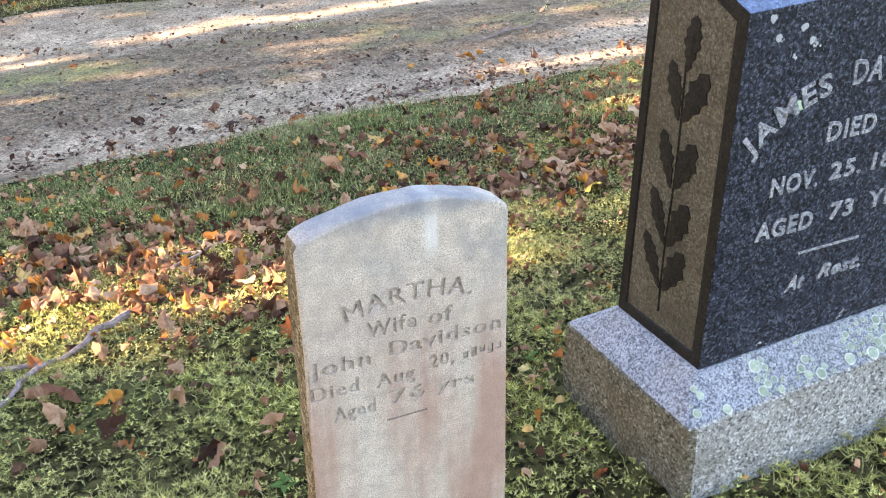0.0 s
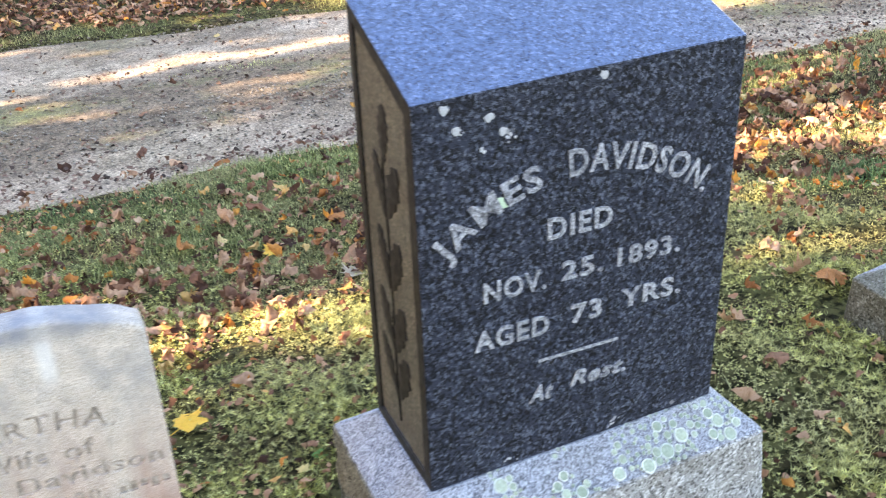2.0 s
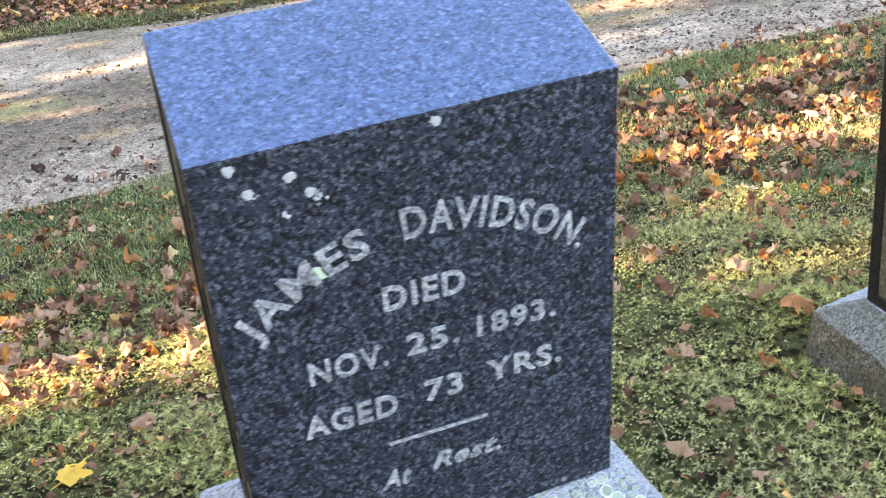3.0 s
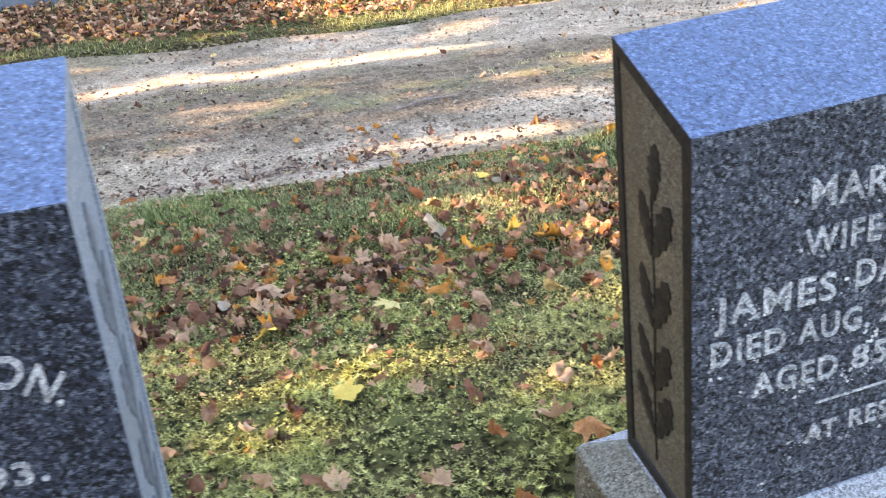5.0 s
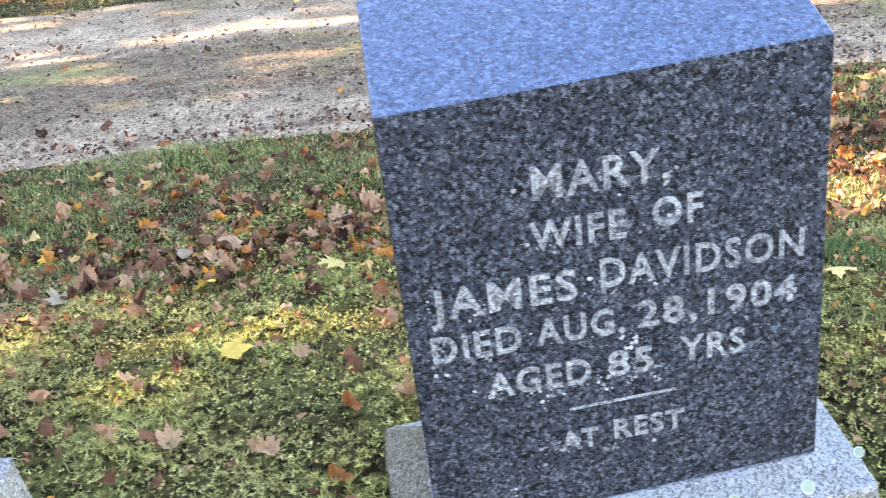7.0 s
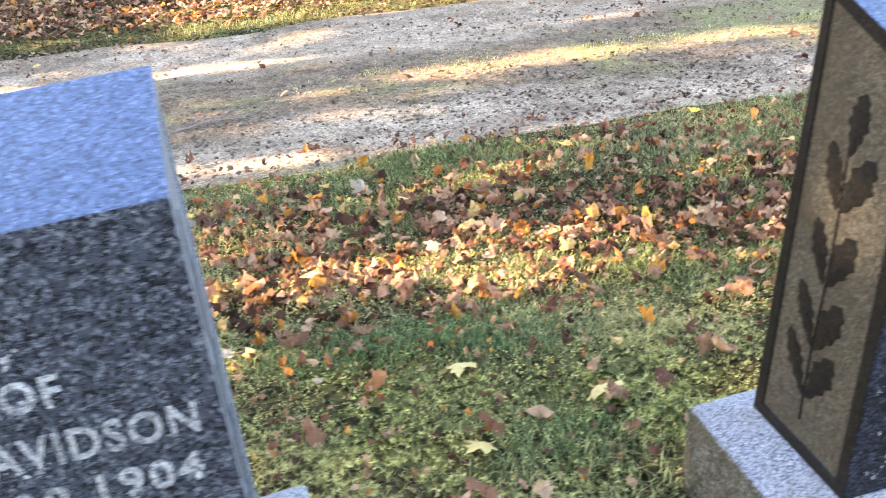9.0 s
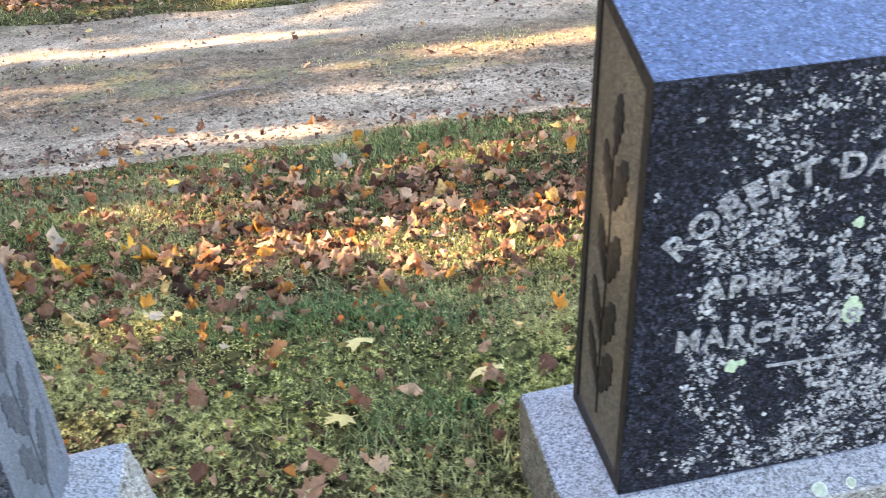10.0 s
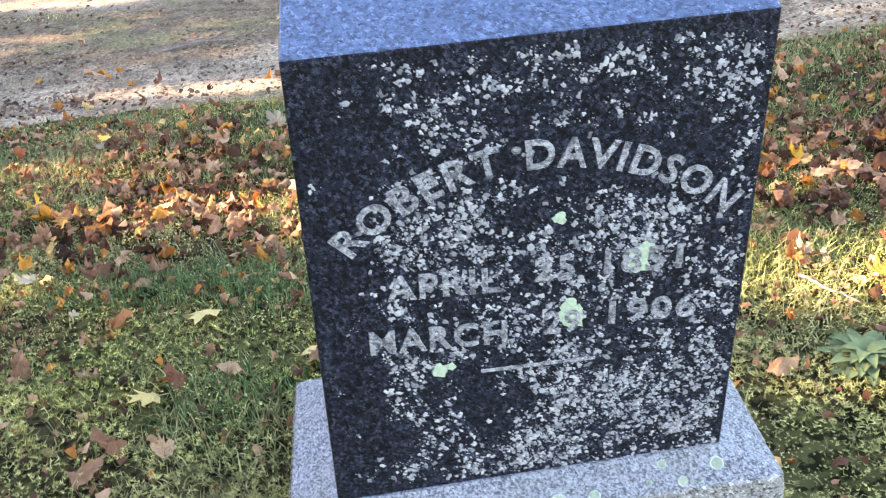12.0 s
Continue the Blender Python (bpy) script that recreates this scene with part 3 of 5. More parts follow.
def crust(parent, name, count, w, h, weight, radius, material, seed, label, jag=0.5):
    """Lichen flakes on a die's front."""
    rng = random.Random(seed)
    bm = bmesh.new()
    made = 0
    while made < count:
        cx, cz = rng.uniform(-w / 2 + 0.012, w / 2 - 0.012), rng.uniform(0.008, h - 0.014)
        if rng.random() > weight(cx, cz):
            continue
        for k in range(rng.choice((1, 1, 2, 3, 5, 9))):
            x = min(max(rng.gauss(cx, 0.006 if k else 0), -w / 2 + 0.006), w / 2 - 0.006)
            z = min(max(rng.gauss(cz, 0.006 if k else 0), 0.004), h - 0.008)
            r = radius[0] + (radius[1] - radius[0]) * rng.random() ** 4.0
            flake(bm, x, z, r, lambda u, q, o: (u, -o, q), rng, 8, jag)
            made += 1
    return tagged(part(name, bm, material, parent, label), kind="stuff")


def weight_c(x, z):
    n = noise.noise(Vector((x * 9, z * 7, 3.3))) + 0.7 * noise.noise(Vector((x * 30, z * 24, 8.1)))
    edge = 1.0 if x > -0.2 else (0.06 if z > 0.2 else 0.35)
    if z > 0.5 and x < 0:
        edge *= 0.7
    if 0.335 < math.hypot(x - 0.018, z - 0.165) < 0.395 and z > 0.38:
        edge *= 0.4
    if 0.325 < z < 0.385 or 0.245 < z < 0.300 or abs(z - 0.205) < 0.008:
        edge *= 0.6
    return max(0.0, min(1.0, (0.17 + 0.6 * n + 0.26 * (1 - z / 0.66) + 0.2 * x) * edge))


crust(stone_c[2], "lichen", 11500, 0.58, 0.675, weight_c, (0.0006, 0.0042), LICHEN, 5, "white crusty lichen flecks", 0.7)
for x, z, r in ((0.140, 0.360, 0.019), (0.150, 0.378, 0.012), (0.055, 0.279, 0.020), (0.052, 0.298, 0.013), (-0.126, 0.211, 0.011), (-0.112, 0.216, 0.007), (0.035, 0.437, 0.009)):
    rng = random.Random(int(x * 1000) + 500)
    bm = bmesh.new()
    flake(bm, x, z, r, lambda u, q, o: (u, -o * 1.8, q), rng, 16, 0.3)
    part("lichen_rosette", bm, LICHEN_GREEN, stone_c[2], "pale green lichen rosette")


def weight_b(x, z):
    rows = max(math.exp(-((z - q) / 0.016) ** 2) for q in (0.515, 0.45, 0.365, 0.29, 0.215, 0.105))
    half = 0.13 if z > 0.40 or z < 0.15 else 0.26
    return max(0.012, rows * (0.75 if x < 0.05 else 0.22)) if abs(x) < half else 0.012


crust(stone_b[2], "lichen", 480, 0.56, 0.62, weight_b, (0.0008, 0.0038), LICHEN, 8, "small white lichen flecks in the lettering")
crust(stone_a[2], "lichen", 26, 0.52, 0.62, lambda x, z: 0.9 if (z < 0.06 or (z > 0.5 and x < -0.05)) else 0.06, (0.0015, 0.005), LICHEN, 21, "small white lichen flecks")
bm = bmesh.new()
flake(bm, -0.145, 0.476, 0.014, lambda u, q, o: (u, -o * 1.8, q), random.Random(4), 16, 0.3)
part("lichen_rosette", bm, LICHEN_GREEN, stone_a[2], "pale green lichen rosette")
for x, z in ((-0.204, 0.598), (-0.156, 0.609), (-0.135, 0.584), (0.024, 0.640), (-0.222, 0.629)):
    bm = bmesh.new()
    flake(bm, x, z, 0.0065, lambda u, q, o: (u, -o, q), random.Random(int(900 * z)), 12, 0.3)
    part("lichen_spot", bm, LICHEN, stone_a[2], "white lichen spot")


def ring_lichen(parent, count, front, drop, x_from, x_to, seed):
    """Round crusts with pale rims on the sloped front of a base."""
    rng = random.Random(seed)
    bm, rim = bmesh.new(), bmesh.new()
    tilt = math.atan2(drop, front)

    def place(u, s, o):
        return (u, -front + s * math.cos(tilt) - o * math.sin(tilt), -drop + s * math.sin(tilt) + o * math.cos(tilt))

    ln = math.hypot(front, drop)
    spots = []
    tries = 0
    while len(spots) < count and tries < 4000:
        tries += 1
        r = 0.0035 + 0.0105 * rng.random() ** 1.8
        u, s = rng.uniform(x_from, x_to), rng.uniform(r * 0.6 + 0.004, ln - r * 0.6)
        if noise.noise(Vector((u * 11, s * 9, seed))) < -0.12 or any(math.hypot(u - a, s - b) < (r + c) * 0.85 for a, b, c in spots):
            continue
        spots.append((u, s, r))
        s = min(max(s, r), ln - r)
        flake(bm, u, s, r * 0.86, lambda a, b, o: place(a, b, o * 1.3 + 0.0008), rng, 14, 0.1)
        n = 16
        a0 = [rim.verts.new(place(u + r * 0.80 * math.cos(6.2832 * k / n), s + r * 0.80 * math.sin(6.2832 * k / n), 0.0012)) for k in range(n)]
        q = [r * (0.95 + 0.16 * rng.random()) for k in range(n)]
        a1 = [rim.verts.new(place(u + r * 0.9 * math.cos(6.2832 * k / n), s + r * 0.9 * math.sin(6.2832 * k / n), 0.0022)) for k in range(n)]
        a2 = [rim.verts.new(place(u + q[k] * math.cos(6.2832 * k / n), s + q[k] * math.sin(6.2832 * k / n), 0.0003)) for k in range(n)]
        for k in range(n):
            j = (k + 1) % n
            rim.faces.new((a0[k], a1[k], a1[j], a0[j]))
            rim.faces.new((a1[k], a2[k], a2[j], a1[j]))
    tagged(part("lichen", bm, LICHEN_BASE, parent, "sage green crust lichen"), kind="stuff")
    tagged(part("lichen_rim", rim, LICHEN_RIM, parent, "whitish rims of the lichen"), kind="stuff")


ring_lichen(stone_a[1], 130, 0.071, 0.062, -0.17, 0.30, 2)
ring_lichen(stone_a[1], 5, 0.071, 0.062, -0.32, -0.2, 12)
ring_lichen(stone_c[1], 8, 0.05, 0.04, -0.1, 0.36, 6)
ring_lichen(stone_b[1], 6, 0.055, 0.045, 0.0, 0.36, 7)


# ---- marble tablet ----
def tablet_mesh(w, h, rise, t):
    """An upright slab with a low curved head and worn edges."""
    n = 26
    prof = [(-w / 2 - 0.004, 0.0)]
    for k in range(9):
        prof.append((-w / 2 - 0.004 + 0.004 * k / 8, h * k / 8 * 0.985))
    for k in range(n + 1):
        s = k / n
        x = -w / 2 + w * s
        z = h + rise * (1 - (2 * s - 1.1) ** 2 / 1.21 if s < 0.55 else 1 - ((2 * s - 1.1) / 0.9) ** 2)
        prof.append((x + (0.006 if k == 0 else -0.004 if k == n else 0), z))
    for k in range(9):
        prof.append((w / 2 + 0.004 * k / 8, h * (1 - k / 8) * 0.985))
    bm = bmesh.new()
    order = [(0.0, 0.006), (0.0006, 0.0025), (0.003, 0.0), (t - 0.004, 0.0), (t - 0.001, 0.0025), (t, 0.006)]
    rings = []
    for y, e in order:
        ring = []
        for x, z in prof:
            cx, cz = x * (1 - e / (w / 2)), (z - e if z > h * 0.9 else z)
            q = 0.0022 * noise.noise(Vector((x * 26, y * 60, z * 26))) + 0.0012 * noise.noise(Vector((x * 90, y * 90, z * 90)))
            ring.append((cx + q, y + (q * 0.5 if y else 0.0), cz + q))
        rings.append(ring)
    ring_loft(bm, rings)
    bmesh.ops.recalc_face_normals(bm, faces=bm.faces)
    for fc in bm.faces:
        fc.smooth = len(fc.verts) == 4
        fc.material_index = 1 if fc.normal.x < -0.75 else 0
    return bm


tablet = thing("marble_tablet", pose(0.437, 1.112, -0.02, 0, 2.6, 0.5), "weathered white marble headstone tablet with rusty streaks, set in moss", "gravestone", "family gravestones")
# Letter beds darker than the slab: groove shadow and dirt put into the colour.
CUT = plain("weathered_shaded_marble_letters", (0.22, 0.175, 0.135), (0.50, 0.42, 0.35), 0.9, 140.0)
WORDS = (("MARTHA.", -0.103, 0.106, 0.560, 0.030, 0.40), ("Wife", -0.071, 0.012, 0.512, 0.027, 0), ("of", 0.031, 0.073, 0.509, 0.027, 0), ("John", -0.165, -0.066, 0.465, 0.026, 0),
         ("Davidson", -0.036, 0.158, 0.470, 0.026, 0), ("Died", -0.165, -0.087, 0.422, 0.025, 0), ("Aug", -0.06, 0.006, 0.418, 0.025, 0), ("20,", 0.030, 0.075, 0.428, 0.024, 0),
         ("Aged", -0.133, -0.062, 0.376, 0.025, 0), ("76", -0.04, 0.022, 0.380, 0.025, 0), ("yrs", 0.04, 0.11, 0.379, 0.022, 0))
WORN = [(0.090 + 0.015 * k, 0.100 + 0.015 * k, 0.436 + 0.002 * (k % 3), 0.012 + 0.005 * (k % 2)) for k in range(5)] + [(-0.044, 0.025, 0.352, 0.004)]


def engraved(bm, cutters):
    """The slab with every word sunk 4 mm into its face."""
    tools = bmesh.new()
    for one in cutters:
        me = bpy.data.meshes.new("cutter")
        one.to_mesh(me)
        one.free()
        tools.from_mesh(me)
        bpy.data.meshes.remove(me)
    pair = []
    for name, b in (("slab", bm), ("cutter", tools)):
        me = bpy.data.meshes.new(name)
        b.to_mesh(me)
        b.free()
        pair.append(new(name, me))
    pair[0].data.materials.append(MARBLE)
    pair[0].data.materials.append(MARBLE_EDGE)
    cut = pair[0].modifiers.new("cut", "BOOLEAN")
    cut.operation, cut.solver, cut.object, cut.use_self = "DIFFERENCE", "EXACT", pair[1], True
    bpy.context.view_layer.update()
    me = bpy.data.meshes.new_from_object(pair[0].evaluated_get(bpy.context.evaluated_depsgraph_get()))
    out = bmesh.new()
    out.from_mesh(me)
    for ob in pair:
        bpy.data.objects.remove(ob)
    return out


def moved(bm, dy):
    for p in bm.verts:
        p.co.y += dy
    return bm


slab = part("slab", engraved(tablet_mesh(0.338, 0.688, 0.036, 0.055), [moved(text_mesh(b, x0, x1, z, cap, arc, 0.0011, 0.004), 0.0005) for b, x0, x1, z, cap, arc in WORDS] + [moved(bar_mesh(*q, 0.0, 0.008), 0.0006) for q in WORN]), [MARBLE, MARBLE_EDGE], tablet)
for body, x0, x1, z, cap, arc in WORDS:
    lettering(moved(text_mesh(body, x0, x1, z, cap, arc, 0.0007, 0.0004), 0.0046), CUT, slab, "worn shallow letter")
for x0, x1, z, t in WORN:
    part("worn_letter", moved(bar_mesh(x0 + 0.0004, x1 - 0.0004, z, t - 0.0008), 0.0048), CUT, slab, "letter worn past reading")


# ---- sticks, weeds, rosette ----
def tube(bm, pts, r0, r1, n=7, seed=0):
    rng = random.Random(seed)
    rings = []
    for k, p in enumerate(pts):
        p = Vector(p)
        a = Vector(pts[min(k + 1, len(pts) - 1)]) - Vector(pts[max(k - 1, 0)])
        a.normalize()
        u = a.cross(Vector((0, 0, 1)) if abs(a.z) < 0.9 else Vector((1, 0, 0))).normalized()
        w = a.cross(u)
        r = r0 + (r1 - r0) * k / (len(pts) - 1)
        rings.append([p + (u * math.cos(6.2832 * j / n) + w * math.sin(6.2832 * j / n)) * r * rng.uniform(0.88, 1.12) for j in range(n)])
    ring_loft(bm, rings)


def wander(a, b, steps, off, seed, lift):
    rng = random.Random(seed)
    pts = []
    for k in range(steps + 1):
        s = k / steps
        x = a[0] + (b[0] - a[0]) * s + rng.uniform(-off, off) * (0 < k < steps)
        y = a[1] + (b[1] - a[1]) * s + rng.uniform(-off, off) * (0 < k < steps)
        pts.append((x, y, float(turf(x, y)) + lift))
    return pts


def stick(runs, r, label, lift=0.025, seed=1):
    """runs: the first is the main stem, the others its side twigs."""
    o = runs[0][0]
    t = thing("fallen_branch", pose(o[0], o[1], float(turf(*o))), label, "branch")
    inv = t.matrix_basis.inverted()
    for k, (a, b) in enumerate(runs):
        bm = bmesh.new()
        pts = [inv @ Vector(p) for p in wander(a, b, 9, 0.010, seed + k, lift)]
        tube(bm, pts, r * (1 if k == 0 else 0.7), r * (0.45 if k == 0 else 0.3), 7, seed + k)
        bmesh.ops.recalc_face_normals(bm, faces=bm.faces)
        part("stem" if k == 0 else "side_twig", bm, STICK, t)
    return t


stick([((0.09, 2.34), (-0.15, 2.09)), ((-0.15, 2.09), (-0.30, 1.86)), ((-0.13, 2.11), (-0.36, 2.14))], 0.011, "grey-brown forked fallen branch lying on moss", 0.03, 3)
stick([((0.25, 2.66), (0.50, 2.89)), ((0.36, 2.76), (0.28, 2.80)), ((0.42, 2.82), (0.36, 2.90))], 0.007, "thin grey fallen twig among dry leaves", 0.03, 8)
stick([((2.60, 5.30), (3.10, 5.40)), ((2.8, 5.36), (2.95, 5.52))], 0.006, "thin dry twig lying on the gravel lane", 0.07, 15)
stick([((1.60, 4.52), (1.86, 4.66))], 0.005, "small dark twig at the edge of the gravel lane", 0.05, 19)
stick([((2.05, 2.95), (2.30, 2.86))], 0.004, "thin pale twig lying in grass", 0.035, 23)
stick([((4.86, 2.02), (4.93, 1.85))], 0.004, "thin pale dry stalk lying in grass", 0.035, 29)


def blade_leaf(bm, o, az, tilt, ln, wd, rng, cup=0.25):
    """A broad soft leaf from o, as a bent strip with a raised rim."""
    n = 6
    d = Vector((math.cos(az), math.sin(az), 0))
    s = Vector((-math.sin(az), math.cos(az), 0))
    rows = []
    for k in range(n + 1):
        t = k / n
        el = tilt * (1 - 0.75 * t)
        c = Vector(o) + d * ln * t * math.cos(el) + Vector((0, 0, ln * t * math.sin(el)))
        w = wd * math.sin(math.pi * (0.08 + 0.9 * t) ** 0.9) + 0.001
        rows.append([bm.verts.new(c + s * w * q + Vector((0, 0, cup * wd * abs(q)))) for q in (-1, -0.4, 0.4, 1)])
    for a, b in zip(rows, rows[1:]):
        for j in range(3):
            bm.faces.new((a[j], a[j + 1], b[j + 1], b[j]))


def rosette(x, y, count, ln, material, label, name, seed):
    rng = random.Random(seed)
    t = thing(name, pose(x, y, float(turf(x, y))), label, "plant")
    for k in range(count):
        bm = bmesh.new()
        s = k / count
        blade_leaf(bm, (0, 0, 0.01 + 0.025 * s), k * 2.4 + rng.uniform(-0.35, 0.35), radians(14 + 56 * s + rng.uniform(-9, 9)), ln * (1 - 0.45 * s) * rng.uniform(0.85, 1.1), ln * 0.19 * (1 - 0.3 * s), rng)
        for fc in bm.faces:
            fc.smooth = True
        part("leaf", bm, material, t)
    return t


rosette(4.84, 1.64, 44, 0.10, ROSETTE, "grey-green felted leaf rosette growing in grass", "mullein_rosette", 3)
rosette(0.27, 1.37, 7, 0.03, WEED, "small bright green weed growing in moss", "weed", 5)
rosette(0.90, 1.53, 6, 0.022, WEED, "small bright green weed growing in moss", "weed", 6)


# ---- a stone block beyond the lane ----
def block_mesh(w, d, h):
    bm = bmesh.new()
    ring_loft(bm, [rect_ring(-w / 2, w / 2, -d / 2, d / 2, z, 16, 0.006, 31.0) for z in (-0.1, 0.05, h * 0.5, h - 0.01)] + [rect_ring(-w / 2 + 0.01, w / 2 - 0.01, -d / 2 + 0.01, d / 2 - 0.01, h, 16, 0.002, 31.0)])
    bmesh.ops.recalc_face_normals(bm, faces=bm.faces)
    return bm


far = thing("gravestone", pose(-0.40, 10.87, -0.30, 0, 0, 4.0), "plain blue-grey granite gravestone beyond the gravel lane", "gravestone")
part("die", block_mesh(1.1, 0.45, 0.8), GRANITE_SKY_TINT, far)


# ---- unseen trees added at the left, whose crowns dapple the ground ----
# Patches of ground to be sunlit: crown leaves that would shade them are dropped.
LIT = [(1.9, 3.3, 4.85, 5.12), (0.2, 3.3, 6.82, 7.1), (2.3, 5.6, 8.0, 10.3), (2.45, 3.05, 3.2, 3.47), (3.05, 4.5, 2.98, 3.48), (-0.8, 0.75, 2.2, 2.6),
       (4.5, 6.0, 2.35, 2.75), (0.8, 2.45, 2.2, 2.55, 0.10), (3.6, 6.5, 5.95, 6.3)]


def landing(p):
    """Where a ray of the sun that passes p meets the turf, as (x, y + 0.1 x)."""
    s = (p[:, 2] + 0.2) / -sun_way.z
    x = p[:, 0] + sun_way.x * s
    y = p[:, 1] + sun_way.y * s
    return x, y + 0.1 * x


def shade_tree(x, y, h, spread, seed):
    rng = np.random.default_rng(seed)
    t = thing("added_shade_tree", pose(x, y, -0.02 if y < 4 else -0.3), "unseen maple with thinning autumn crown, added to dapple the sun", "tree", "trees beside the lane")
    bm = bmesh.new()
    tube(bm, [(0.10 * math.sin(k * 0.8 + seed), 0.08 * math.cos(k + seed), -0.2 + h * 0.8 * k / 10) for k in range(11)], 0.24, 0.05, 10, seed)
    part("trunk", bm, BARK, t)
    for k in range(9):
        a, z = k * 2.4 + seed, h * (0.24 + 0.06 * k)
        bm = bmesh.new()
        ln = spread * (0.9 - 0.05 * k)
        tube(bm, [(math.cos(a) * ln * q, math.sin(a) * ln * q, z + ln * 0.5 * q ** 0.8) for q in (0, 0.25, 0.5, 0.75, 1.0)], 0.075, 0.015, 6, seed + k)
        part("limb", bm, BARK, t)
    n = 17000
    p = rng.normal(size=(n, 3))
    p /= np.linalg.norm(p, axis=1)[:, None]
    p *= (rng.random(n) ** (1 / 2.4))[:, None] * np.array([spread * 0.62, spread, h * 0.36])
    p[:, 2] += h * 0.60
    p[:, :2] *= (1 + 0.12 * np.sin(3 * p[:, 2:3] + seed))
    lx, lw = landing(p + np.array([x, y, -0.2]))
    # thin foliage in general, thick where the stones stand in full shade
    stones = (lx > 0.85) & (lx < 6.6) & (lw > 1.05) & (lw < 1.95)
    verge = (lx > -1.6) & (lx < 2.3) & (lw > 3.6) & (lw < 5.3)
    verge |= (lx > 1.2) & (lx < 2.4) & (lw > 2.75) & (lw < 3.6)
    moss_by_slab = (lx > -0.7) & (lx < 1.0) & (lw > 1.0) & (lw < 1.95)
    # broken sun on the west sides of the three granite stones
    west = np.zeros(n, bool)
    for sx, sw in ((1.0, 1.2), (2.32, 1.42), (3.81, 1.58)):
        west |= (lx > sx + 0.8) & (lx < sx + 2.1) & (lw > sw) & (lw < sw + 0.22)
    chance = rng.random(n)
    keep = (chance < 0.31) | ((stones | verge | moss_by_slab) & ~west) | (west & (chance < 0.15))
    for x0, x1, w0, w1, *share in LIT:
        ragged = 0.05 * np.sin(5.3 * lx + seed) + 0.03 * np.sin(13 * lx)
        keep &= ~((lx > x0) & (lx < x1) & (lw > w0 + ragged) & (lw < w1 + ragged * 0.7)) | (chance < (share[0] if share else 0.0))
    p = p[keep]
    n = len(p)
    u = rng.normal(size=(n, 3))
    u /= np.linalg.norm(u, axis=1)[:, None]
    w = np.cross(u, rng.normal(size=(n, 3)))
    w /= np.linalg.norm(w, axis=1)[:, None]
    s = rng.uniform(0.10, 0.17, (n, 1))
    v = np.stack([p - u * s, p + w * s * 0.75 + u * s * 0.1, p + u * s, p - w * s * 0.75 + u * s * 0.1], 1).reshape(-1, 3)
    me = mesh_from("crown", v, np.arange(4 * n), 4, CROWN)
    ob = new("crown", me)
    ob.parent = t
    tagged(ob, "ragged crown of green and russet leaves, gapped to place sun patches", kind="stuff")


for k, (tx, ty, th, sp) in enumerate(((-10.5, -7.0, 12.0, 3.6), (-11.5, -2.2, 11.5, 3.5), (-10.2, 1.6, 11.5, 3.4), (-11.2, 6.3, 12.0, 3.4), (-10.4, 10.4, 11.5, 3.4), (-11.8, 14.5, 12.0, 3.6))):
    shade_tree(tx, ty, th, sp, 11 + k)


def far_woods():
    """Unseen woods added to darken the low sky: ragged crowns, as one mass."""
    rng = np.random.default_rng(51)
    n, per = 150, 130
    a = np.sort(rng.uniform(1.0, 4.4, n))
    rad = rng.uniform(38, 62, n)
    cx, cy, h = 2 + rad * np.cos(a), 4 + rad * np.sin(a), rng.uniform(9, 15, n)
    p = rng.normal(size=(n, per, 3))
    p /= np.linalg.norm(p, axis=2)[..., None]
    p *= (rng.random((n, per, 1)) ** 0.4) * np.stack([h * 0.24, h * 0.24, h * 0.48], -1)[:, None, :]
    p += np.stack([cx, cy, h * 0.5], -1)[:, None, :]
    p = p.reshape(-1, 3)
    m = len(p)
    u = rng.normal(size=(m, 3))
    u /= np.linalg.norm(u, axis=1)[:, None]
    w = np.cross(u, rng.normal(size=(m, 3)))
    w /= np.linalg.norm(w, axis=1)[:, None]
    s = rng.uniform(0.4, 0.9, (m, 1))
    v = np.stack([p - u * s, p + w * s * 0.7, p + u * s, p - w * s * 0.7], 1).reshape(-1, 3)
    tagged(new("far_woods", mesh_from("far_woods", v, np.arange(4 * m), 4, CROWN)), "unseen autumn woodland added to darken the low sky", "woods", kind="stuff")


far_woods()


# ---- fallen leaves ----
OUTLINE = [(90, 1.0), (80, 0.78), (73, 0.84), (66, 0.56), (52, 0.76), (42, 0.92), (33, 0.74), (24, 0.78), (12, 0.52), (0, 0.62), (-14, 0.66), (-26, 0.5), (-52, 0.44), (-78, 0.3)]
OUTLINE += [(180 - a, r) for a, r in reversed(OUTLINE[1:])]


